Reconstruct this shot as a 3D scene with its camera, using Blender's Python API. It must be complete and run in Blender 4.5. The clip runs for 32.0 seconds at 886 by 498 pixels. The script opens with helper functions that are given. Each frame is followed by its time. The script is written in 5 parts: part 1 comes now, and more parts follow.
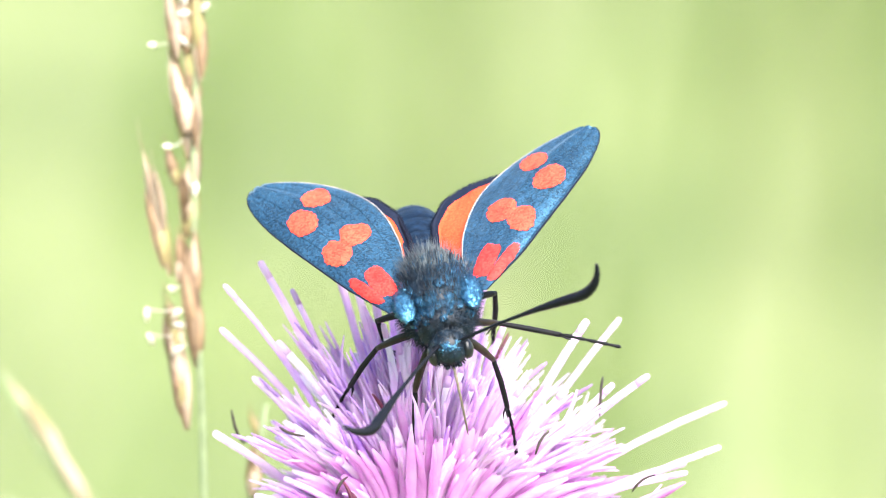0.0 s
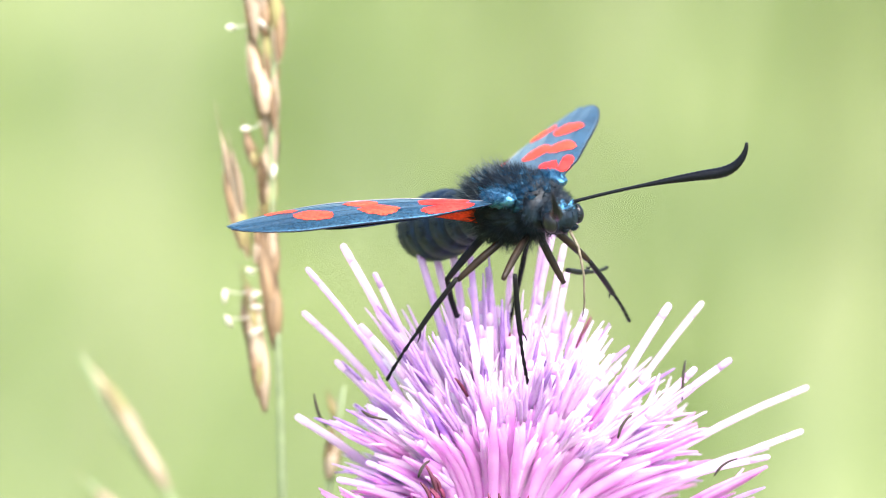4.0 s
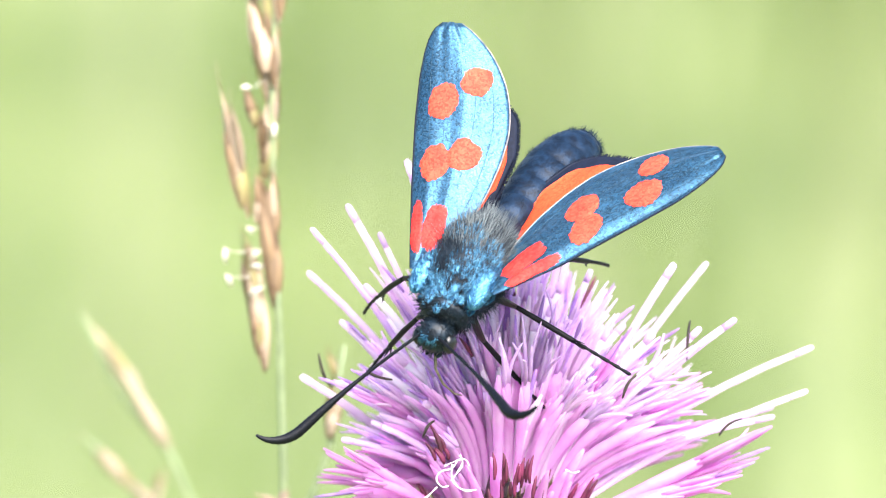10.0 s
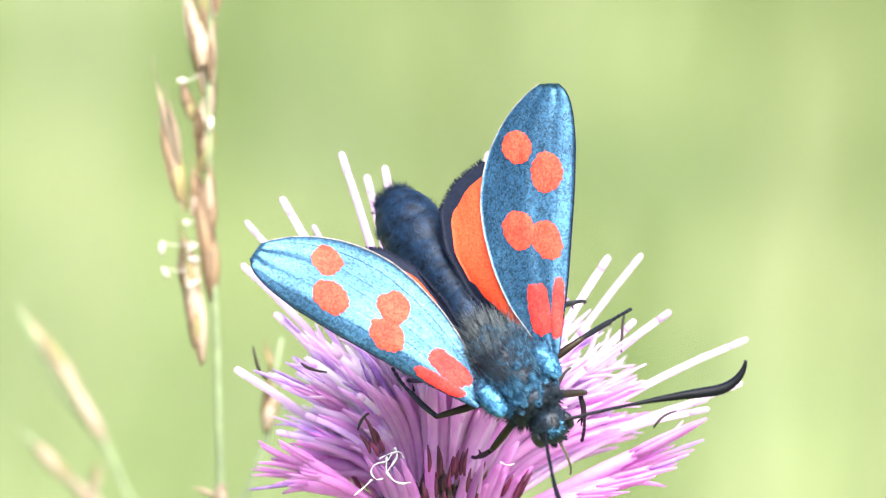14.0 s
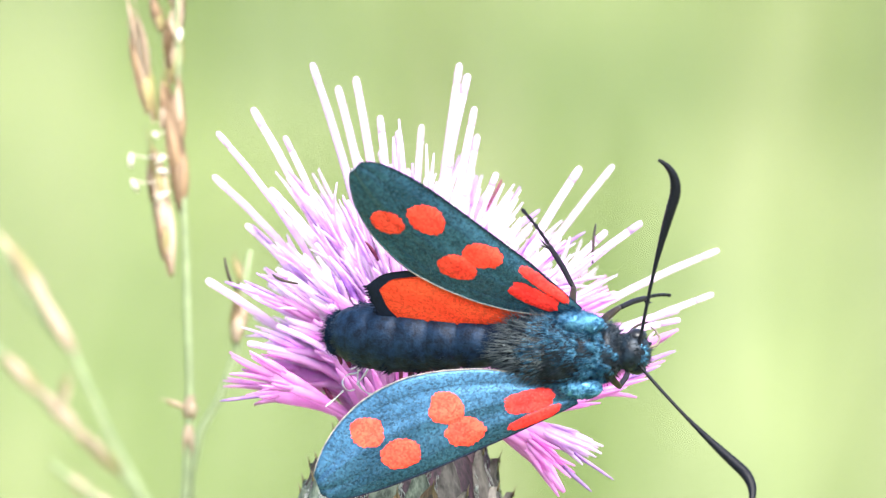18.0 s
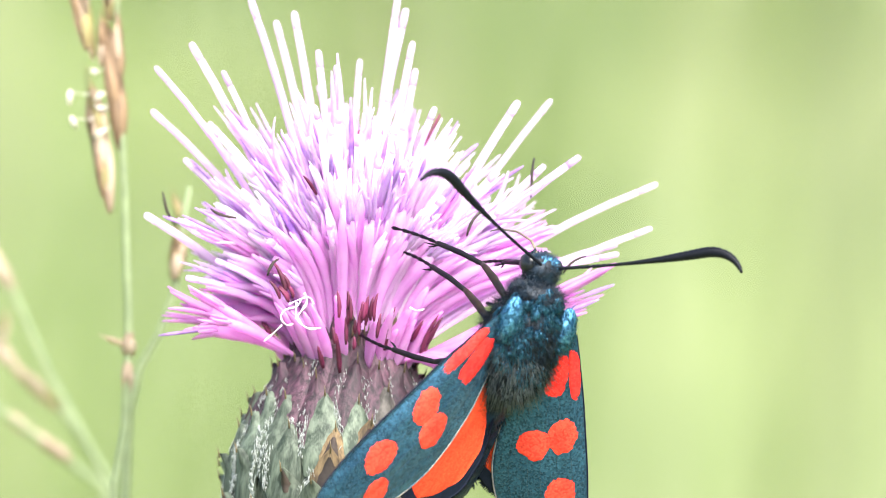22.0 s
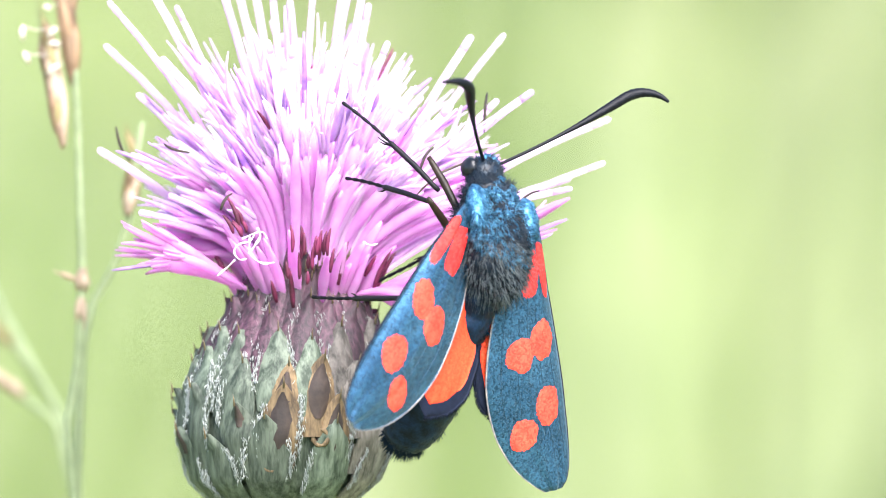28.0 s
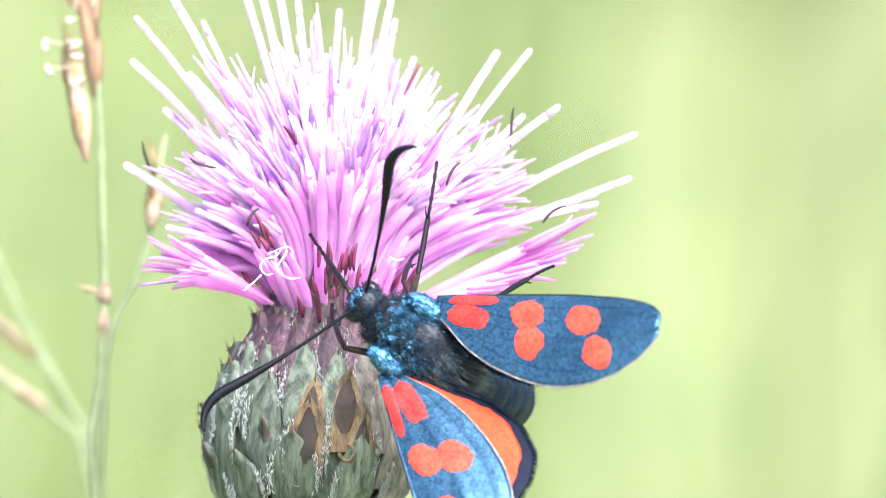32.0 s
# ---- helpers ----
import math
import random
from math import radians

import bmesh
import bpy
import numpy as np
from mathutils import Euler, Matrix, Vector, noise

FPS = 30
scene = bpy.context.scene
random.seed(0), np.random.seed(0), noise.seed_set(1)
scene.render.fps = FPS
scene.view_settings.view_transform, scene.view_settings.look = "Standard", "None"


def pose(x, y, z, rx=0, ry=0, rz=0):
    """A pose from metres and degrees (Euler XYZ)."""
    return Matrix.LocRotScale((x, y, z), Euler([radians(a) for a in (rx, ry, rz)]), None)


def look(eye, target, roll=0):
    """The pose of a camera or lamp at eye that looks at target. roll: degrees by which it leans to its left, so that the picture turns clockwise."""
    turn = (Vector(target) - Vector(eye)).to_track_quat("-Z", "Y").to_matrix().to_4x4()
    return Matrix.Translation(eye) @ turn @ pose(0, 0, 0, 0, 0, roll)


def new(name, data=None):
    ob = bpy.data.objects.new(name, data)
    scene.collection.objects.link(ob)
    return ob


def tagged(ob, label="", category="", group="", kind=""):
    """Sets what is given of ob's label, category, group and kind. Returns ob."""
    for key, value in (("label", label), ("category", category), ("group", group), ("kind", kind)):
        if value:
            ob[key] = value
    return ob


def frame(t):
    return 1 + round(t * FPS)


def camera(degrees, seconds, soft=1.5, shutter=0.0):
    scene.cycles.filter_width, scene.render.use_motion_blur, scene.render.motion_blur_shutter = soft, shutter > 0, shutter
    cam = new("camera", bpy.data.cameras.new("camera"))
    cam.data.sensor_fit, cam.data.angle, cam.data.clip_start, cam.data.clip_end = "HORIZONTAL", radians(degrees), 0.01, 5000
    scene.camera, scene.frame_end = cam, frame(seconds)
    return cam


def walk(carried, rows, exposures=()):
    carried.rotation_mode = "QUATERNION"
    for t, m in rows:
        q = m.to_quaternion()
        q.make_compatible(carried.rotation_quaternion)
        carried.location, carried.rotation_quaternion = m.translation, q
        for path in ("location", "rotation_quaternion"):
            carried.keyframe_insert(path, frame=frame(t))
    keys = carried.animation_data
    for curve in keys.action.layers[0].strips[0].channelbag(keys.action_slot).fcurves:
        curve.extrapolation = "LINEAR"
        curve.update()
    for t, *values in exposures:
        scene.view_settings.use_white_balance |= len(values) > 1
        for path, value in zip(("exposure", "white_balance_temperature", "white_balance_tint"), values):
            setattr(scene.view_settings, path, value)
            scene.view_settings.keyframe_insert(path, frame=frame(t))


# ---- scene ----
# Units: u = a thirtieth of a millimetre; the flower stands half a metre over the ground, the lens looks down at it by twelve degrees.
u = 1 / 30000
EYE = Vector((0, -0.7825, 0.6663))
AIM = Vector((0, 0, 0.5))
TOWARD = (EYE - AIM).normalized()
RIGHT = Vector((1, 0, 0))
UP = TOWARD.cross(RIGHT)
BASIS = Matrix((RIGHT, UP, TOWARD)).transposed()

from mathutils import Quaternion

cam = camera(3.737, 32.0, soft=1.0)
cam.data.dof.use_dof = True
cam.data.dof.focus_distance = 0.791
cam.data.dof.aperture_fstop = 44
cam.data.dof.aperture_blades = 7
# seconds, and by how much the held camera lets the flower wander, in u
PATH = [
    (0, 158, 475), (0.5, 144, 456), (1, 158, 438), (1.5, 237, 414), (2, 179, 409), (2.5, 158, 414), (3, 224, 405), (3.5, 273, 417), (5.5, 350, 521), (6, 254, 502), (6.5, 228, 513), (7, 239, 479), (7.5, 222, 437), (8, 267, 422), (8.5, 268, 416), (9, 288, 408), (9.5, 306, 396), (10, 312, 375), (10.5, 300, 359), (11, 305, 344), (11.5, 270, 329), (12, 228, 336), (12.5, 214, 370), (13, 214, 382), (13.5, 210, 367), (14, 196, 362), (14.5, 189, 352), (16.5, 161, 240), (17, 168, 195), (17.5, 178, 214), (18, 145, 205), (18.5, 141, 131), (19, 137, 95), (19.5, 110, 52), (20, 75, 51), (20.5, 63, 55), (21, 67, 55), (21.5, 138, 51), (22, 36, 89), (22.5, 37, 97), (23, 28, 82), (23.5, 47, 70), (24, 28, 59), (24.5, 22, 57), (25, 4, 43), (25.5, -17, 31), (26, -41, -1), (26.5, -44, -16), (28.5, -47, -27), (29, -32, -3), (29.5, -33, 21), (30, -37, 39), (30.5, -55, 53), (31, -45, 50), (31.5, -13, 36), (32, 0, 0), 
]
walk(cam, [(t, look(EYE, AIM - RIGHT * (a * u) + UP * (b * u))) for t, a, b in PATH], exposures=[(0, 1.81, 6500, 10), (1, 1.73, 6500, 10), (2, 1.71, 6500, 10), (3.5, 1.58, 6500, 10), (6, 1.49, 6500, 10), (7, 1.65, 6500, 10), (9, 1.69, 6500, 10), (11, 1.59, 6500, 10), (13, 1.56, 6500, 10), (14, 1.61, 6500, 10), (17, 1.71, 6500, 10), (18, 1.66, 6425, 10), (19, 1.66, 6350, 10), (20, 1.62, 6400, 10), (22, 1.58, 6500, 9), (25, 1.58, 6450, 10), (26, 1.61, 6380, 10), (29, 1.74, 6180, 15), (32, 1.72, 6200, 15)])

# ---- light ----
world = bpy.data.worlds.new("world")
scene.world = world
world.use_nodes = True
sky = world.node_tree.nodes.new("ShaderNodeTexSky")
sky.sky_type, sky.sun_disc = "NISHITA", False
sky.sun_elevation, sky.sun_rotation = radians(53), radians(154)
world.node_tree.links.new(sky.outputs[0], world.node_tree.nodes["Background"].inputs[0])
world.node_tree.nodes["Background"].inputs[1].default_value = 0.11
sun = new("sun", bpy.data.lights.new("sun", "SUN"))
sun.data.energy, sun.data.angle, sun.data.color = 5.0, radians(55), (1.0, 0.95, 0.89)
sun.matrix_world = look((0, 0, 0), (-0.26, 0.54, -0.80)) @ Matrix.Translation((0, 0, 3))


# ---- materials ----
def material(name, color, second=None, scale=4000.0, rough=0.6, metal=0.0, bump=0.0, thin=0.0, spec=0.5, stretch=(1, 1, 1), vary=0.0, speckle=0.0, sheen=0.0):
    """Base colour broken up at two scales by noise; thin: share of light that passes through."""
    m = bpy.data.materials.new(name)
    m.use_nodes = True
    n, l = m.node_tree.nodes, m.node_tree.links
    b = n["Principled BSDF"]
    b.inputs["Roughness"].default_value, b.inputs["Metallic"].default_value = rough, metal
    b.inputs["Specular IOR Level"].default_value = spec
    b.inputs["Sheen Weight"].default_value, b.inputs["Sheen Roughness"].default_value = sheen, 0.35
    b.inputs["Sheen Tint"].default_value = (0.62, 0.88, 1.0, 1)
    co = n.new("ShaderNodeTexCoord")
    mp = n.new("ShaderNodeMapping")
    mp.inputs["Scale"].default_value = stretch
    l.new(co.outputs["Object"], mp.inputs["Vector"])
    fine, broad = n.new("ShaderNodeTexNoise"), n.new("ShaderNodeTexNoise")
    for node, k, detail in ((fine, scale * 4, 4), (broad, scale, 3)):
        node.inputs["Scale"].default_value, node.inputs["Detail"].default_value = k, detail
        l.new(mp.outputs[0], node.inputs["Vector"])
    mix = n.new("ShaderNodeMath")
    mix.operation = "MULTIPLY_ADD"
    l.new(fine.outputs[0], mix.inputs[0])
    mix.inputs[1].default_value = 0.4
    scaled = n.new("ShaderNodeMath")
    scaled.operation = "MULTIPLY_ADD"
    l.new(broad.outputs[0], scaled.inputs[0])
    scaled.inputs[1].default_value, scaled.inputs[2].default_value = 1.4, -0.4
    l.new(scaled.outputs[0], mix.inputs[2])
    ramp = n.new("ShaderNodeValToRGB")
    second = second or tuple(c * 0.65 for c in color)
    ramp.color_ramp.elements[0].position, ramp.color_ramp.elements[1].position = 0.25, 0.75
    ramp.color_ramp.elements[0].color, ramp.color_ramp.elements[1].color = (*second, 1), (*color, 1)
    l.new(mix.outputs[0], ramp.inputs[0])
    shade, relief = ramp.outputs[0], mix.outputs[0]
    if vary:
        info = n.new("ShaderNodeObjectInfo")
        hsv = n.new("ShaderNodeHueSaturation")
        span = n.new("ShaderNodeMapRange")
        span.inputs["To Min"].default_value, span.inputs["To Max"].default_value = 1 - vary, 1 + vary
        l.new(info.outputs["Random"], span.inputs["Value"])
        l.new(span.outputs[0], hsv.inputs["Value"])
        l.new(shade, hsv.inputs["Color"])
        shade = hsv.outputs[0]
    if speckle:
        dust = n.new("ShaderNodeTexVoronoi")
        dust.inputs["Scale"].default_value = 9000
        l.new(co.outputs["Object"], dust.inputs["Vector"])
        grey, tint, amount = n.new("ShaderNodeSeparateColor"), n.new("ShaderNodeHueSaturation"), n.new("ShaderNodeMapRange")
        l.new(dust.outputs["Color"], grey.inputs[0])
        l.new(grey.outputs[0], amount.inputs["Value"])
        amount.inputs["To Min"].default_value, amount.inputs["To Max"].default_value = 1 - speckle, 1 + speckle * 1.6
        l.new(amount.outputs[0], tint.inputs["Value"])
        l.new(shade, tint.inputs["Color"])
        shade = tint.outputs[0]
        relief = grey.outputs[0]
    l.new(shade, b.inputs["Base Color"])
    if bump:
        bp = n.new("ShaderNodeBump")
        bp.inputs["Strength"].default_value, bp.inputs["Distance"].default_value = bump, 2 * u
        l.new(relief, bp.inputs["Height"])
        l.new(bp.outputs[0], b.inputs["Normal"])
    if thin:
        tr, ms = n.new("ShaderNodeBsdfTranslucent"), n.new("ShaderNodeMixShader")
        ms.inputs[0].default_value = thin
        l.new(shade, tr.inputs[0])
        l.new(b.outputs[0], ms.inputs[1])
        l.new(tr.outputs[0], ms.inputs[2])
        l.new(ms.outputs[0], n["Material Output"].inputs[0])
    return m


M_WING = material("wing_scales", (0.035, 0.102, 0.172), (0.017, 0.058, 0.107), 200, 0.38, 0.66, 1.1, spec=0.42, speckle=0.45, sheen=0.24)
M_HIND = material("orange_red_field", (0.88, 0.088, 0.032), (0.80, 0.052, 0.020), 500, 0.6, 0.0, 0.2, thin=0.2, spec=0.15, speckle=0.2, stretch=(0.4, 2, 1))
M_RED = material("red_scales", (0.86, 0.070, 0.038), (0.78, 0.042, 0.025), 700, 0.65, 0.0, 0.2, spec=0.15, speckle=0.3)
M_SCARLET = material("scarlet_scales", (0.80, 0.034, 0.026), (0.70, 0.020, 0.018), 700, 0.6, 0.0, 0.2, spec=0.2, speckle=0.3)
M_FRINGE = material("dark_fringe", (0.008, 0.012, 0.028), None, 4000, 0.7, spec=0.15)
M_RIM = material("pale_wing_rim", (0.34, 0.30, 0.26), (0.12, 0.12, 0.14), 1500, 0.7, spec=0.2)
M_VEIN = material("wing_vein", (0.019, 0.057, 0.095), (0.010, 0.036, 0.064), 900, 0.44, 0.6, spec=0.4, sheen=0.3)
M_FUR = material("dark_blue_fur", (0.011, 0.024, 0.040), (0.0015, 0.003, 0.006), 1500, 0.42, 0.2, 0.4, spec=0.35)
M_TEAL = material("teal_scales", (0.12, 0.34, 0.52), (0.016, 0.08, 0.17), 3500, 0.28, 0.8, 1.0)
M_ABDOMEN = material("blue_black_abdomen", (0.008, 0.024, 0.055), (0.002, 0.006, 0.015), 1800, 0.5, 0.3, 0.5, spec=0.25)
M_EYE = material("eye", (0.010, 0.011, 0.014), None, 9000, 0.3)
M_BLACK = material("black_horn", (0.004, 0.004, 0.007), (0.002, 0.002, 0.003), 6000, 0.55, 0.0, 0.3, spec=0.2)
M_GREYFUR = material("grey_fur", (0.13, 0.155, 0.16), (0.035, 0.046, 0.055), 1500, 0.45, 0.0, 0.2, spec=0.5)
M_THIGH = material("tan_thigh", (0.030, 0.019, 0.011), (0.007, 0.005, 0.005), 500, 0.45, 0.0, 0.3, spec=0.25)
M_ANTENNA = material("antenna_horn", (0.004, 0.005, 0.009), (0.002, 0.002, 0.004), 5000, 0.48, 0.0, 0.4, spec=0.2)
M_TONGUE = material("pale_tongue", (0.30, 0.25, 0.18), (0.14, 0.11, 0.08), 2000, 0.5, thin=0.2)
M_LEG = material("leg_horn", (0.005, 0.005, 0.008), (0.009, 0.008, 0.009), 700, 0.55, 0.0, 0.3, spec=0.2)
M_PETAL = material("pale_corolla", (0.93, 0.79, 0.92), (0.90, 0.67, 0.90), 900, 0.6, thin=0.66, vary=0.06)
M_PURPLE = material("purple_corolla", (0.95, 0.66, 0.93), (0.89, 0.51, 0.87), 500, 0.55, thin=0.68, vary=0.1)
M_LOBE = material("purple_lobe", (0.89, 0.68, 0.93), (0.78, 0.54, 0.87), 1500, 0.6, thin=0.5, vary=0.18)
M_MAGENTA = material("magenta_corolla", (0.87, 0.48, 0.83), (0.79, 0.34, 0.74), 500, 0.55, thin=0.56, vary=0.15)
M_PALE = material("pale_style", (0.93, 0.88, 0.93), (0.91, 0.80, 0.91), 700, 0.6, thin=0.58, vary=0.04)
M_VIOLET = material("violet_anther", (0.58, 0.36, 0.76), (0.40, 0.20, 0.58), 1200, 0.5, thin=0.35, vary=0.3)
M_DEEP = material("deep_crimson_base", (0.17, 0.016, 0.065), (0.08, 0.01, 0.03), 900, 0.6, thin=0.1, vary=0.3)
M_BRACT = material("green_bract", (0.125, 0.153, 0.110), (0.022, 0.034, 0.021), 500, 0.7, 0, 0.6, vary=0.4, stretch=(5, 5, 0.4))
# lighter grey copy of the bract; sunlight on the right side as colour
M_BRACT_SUN_SIDE = material("sun_side_grey_bract", (0.20, 0.18, 0.155), (0.050, 0.045, 0.036), 700, 0.75, 0, 0.7, vary=0.4, stretch=(3, 3, 0.45))
# purple-brown bracts, their colour darkened for the shade under the florets
M_BRACT_PURPLE_SHADED = material("shaded_purple_bract", (0.080, 0.036, 0.052), (0.010, 0.006, 0.008), 700, 0.65, 0, 0.7, vary=0.5, stretch=(5, 5, 0.3))
M_TAN = material("tan_withered", (0.22, 0.15, 0.072), (0.06, 0.04, 0.020), 900, 0.75, 0, 0.7, vary=0.3, stretch=(2.4, 2.4, 0.45))
M_BROWN = material("brown_husk", (0.20, 0.13, 0.05), (0.09, 0.055, 0.02), 600, 0.7, 0, 0.4, vary=0.2, stretch=(3, 3, 0.5))
M_DARK = material("dark_withered", (0.045, 0.03, 0.022), (0.02, 0.014, 0.011), 900, 0.75, 0, 0.6, vary=0.2)
M_WEB = material("white_down", (0.50, 0.53, 0.50), (0.32, 0.35, 0.32), 3000, 0.85, thin=0.3)
M_WHITE = material("white_filament", (0.9, 0.88, 0.88), (0.8, 0.74, 0.8), 3000, 0.7, thin=0.3)
M_SPINE = material("spine", (0.16, 0.12, 0.06), None, 3000, 0.5)
M_STEM = material("stem_green", (0.20, 0.28, 0.10), (0.14, 0.20, 0.07), 600, 0.55, 0, 0.4)
M_STRAW = material("straw", (0.60, 0.48, 0.35), (0.30, 0.21, 0.135), 450, 0.6, 0, 0.4, thin=0.32, vary=0.2, stretch=(5, 5, 0.4))
M_HUSK = material("green_husk", (0.38, 0.36, 0.14), (0.22, 0.15, 0.07), 450, 0.6, 0, 0.4, thin=0.3, vary=0.2, stretch=(5, 5, 0.4))
M_RUST = material("rust_husk", (0.36, 0.235, 0.13), (0.10, 0.06, 0.034), 450, 0.6, 0, 0.4, thin=0.25, vary=0.25, stretch=(5, 5, 0.4))
M_ANTHER = material("white_anther", (0.85, 0.82, 0.74), (0.7, 0.64, 0.52), 2500, 0.7, thin=0.35)
M_PALEGREEN = material("pale_stalk", (0.29, 0.35, 0.18), (0.21, 0.26, 0.13), 700, 0.6, thin=0.2)
M_GROUND = material("meadow_ground", (0.203, 0.236, 0.095), (0.113, 0.152, 0.052), 6, 0.9)
M_BLADE = material("grass_blade", (0.190, 0.248, 0.066), (0.121, 0.180, 0.042), 5, 0.6, thin=0.4)
M_DRYBLADE = material("dry_blade", (0.315, 0.315, 0.185), (0.23, 0.245, 0.122), 6, 0.7, thin=0.3)


# ---- shapes ----
def at(x, y, f=0.0):
    """A place by u to the right, u down and u towards the lens, on the flower's own plane."""
    k = 1 - f / 24000
    return AIM + u * ((x - 784) * k * RIGHT + (441 - y) * k * UP + f * TOWARD)


def mesh_of(name, geo, mat, smooth=True):
    me = bpy.data.meshes.new(name)
    me.from_pydata([tuple(v) for v in geo[0]], [], geo[1])
    me.materials.append(mat)
    if smooth:
        me.polygons.foreach_set("use_smooth", [True] * len(me.polygons))
    me.update()
    return me


def part(name, geo, mat, parent=None, label="", smooth=True):
    """geo: vertices in metres and faces, one mesh object under its thing."""
    ob = new(name, mesh_of(name, geo, mat, smooth))
    ob.parent = parent
    if label:
        ob["label"] = label
    return ob


def thing(name, m, label, category, group="", kind=""):
    ob = new(name)
    ob.empty_display_size = 0.002
    ob.matrix_world = m
    return tagged(ob, label, category, group, kind)


def join(*geos):
    V, F = [], []
    for v, f in geos:
        k = len(V)
        V += list(v)
        F += [tuple(i + k for i in q) for q in f]
    return V, F


def scaled(geo, k=u):
    return [Vector(v) * k for v in geo[0]], geo[1]


def tube(points, radii, n=6, flat=1.0, cap=True):
    """A tube of n sides along points."""
    pts = [Vector(p) for p in points]
    V, F = [], []
    side = None
    for i, p in enumerate(pts):
        d = (pts[min(i + 1, len(pts) - 1)] - pts[max(i - 1, 0)]).normalized()
        if side is None:
            side = d.orthogonal().normalized()
        side = (side - d * side.dot(d)).normalized()
        other = d.cross(side)
        r = radii[i] if hasattr(radii, "__len__") else radii
        for k in range(n):
            a = 2 * math.pi * k / n
            V.append(p + side * (r * math.cos(a)) + other * (r * flat * math.sin(a)))
    for i in range(len(pts) - 1):
        for k in range(n):
            F.append((i * n + k, i * n + (k + 1) % n, (i + 1) * n + (k + 1) % n, (i + 1) * n + k))
    if cap:
        F.append(tuple(range(n - 1, -1, -1)))
        F.append(tuple(range((len(pts) - 1) * n, len(pts) * n)))
    return V, F


def ellipsoid(c, r, nu=20, nv=14, lump=0.0):
    V, F = [], []
    for j in range(nv + 1):
        for i in range(nu):
            a, b = 2 * math.pi * i / nu, math.pi * j / nv
            d = Vector((math.cos(b), math.sin(b) * math.cos(a), math.sin(b) * math.sin(a)))
            k = 1 + lump * noise.noise(d * 3)
            V.append(Vector((c[0] + r[0] * d.x * k, c[1] + r[1] * d.y * k, c[2] + r[2] * d.z * k)))
    for j in range(nv):
        for i in range(nu):
            F.append((j * nu + i, j * nu + (i + 1) % nu, (j + 1) * nu + (i + 1) % nu, (j + 1) * nu + i))
    return V, F


def hairs(c, r, count, length, lean, rng, thick=1.3, keep=None):
    """Short three-sided hairs over an ellipsoid, leaning towards lean."""
    V, F = [], []
    lean = Vector(lean)
    while count > 0:
        d = Vector((rng.gauss(0, 1), rng.gauss(0, 1), rng.gauss(0, 1))).normalized()
        if keep and not keep(d):
            continue
        count -= 1
        p = Vector((c[0] + r[0] * d.x, c[1] + r[1] * d.y, c[2] + r[2] * d.z))
        nrm = Vector((d.x / r[0], d.y / r[1], d.z / r[2])).normalized()
        w = (nrm * 0.8 + lean + Vector((rng.gauss(0, 0.3), rng.gauss(0, 0.3), rng.gauss(0, 0.3)))).normalized()
        ln = length * rng.uniform(0.5, 1.2)
        s = w.orthogonal().normalized() * thick
        o = w.cross(s)
        k = len(V)
        V += [p - nrm * 2 + s, p - nrm * 2 - s * 0.5 + o * 0.87, p - nrm * 2 - s * 0.5 - o * 0.87, p + w * ln]
        F += [(k, k + 1, k + 3), (k + 1, k + 2, k + 3), (k + 2, k, k + 3)]
    return V, F


def curve3(a, b, c, n):
    a, b, c = Vector(a), Vector(b), Vector(c)
    return [a * (1 - t) ** 2 + b * (2 * t * (1 - t)) + c * t * t for t in (i / n for i in range(n + 1))]


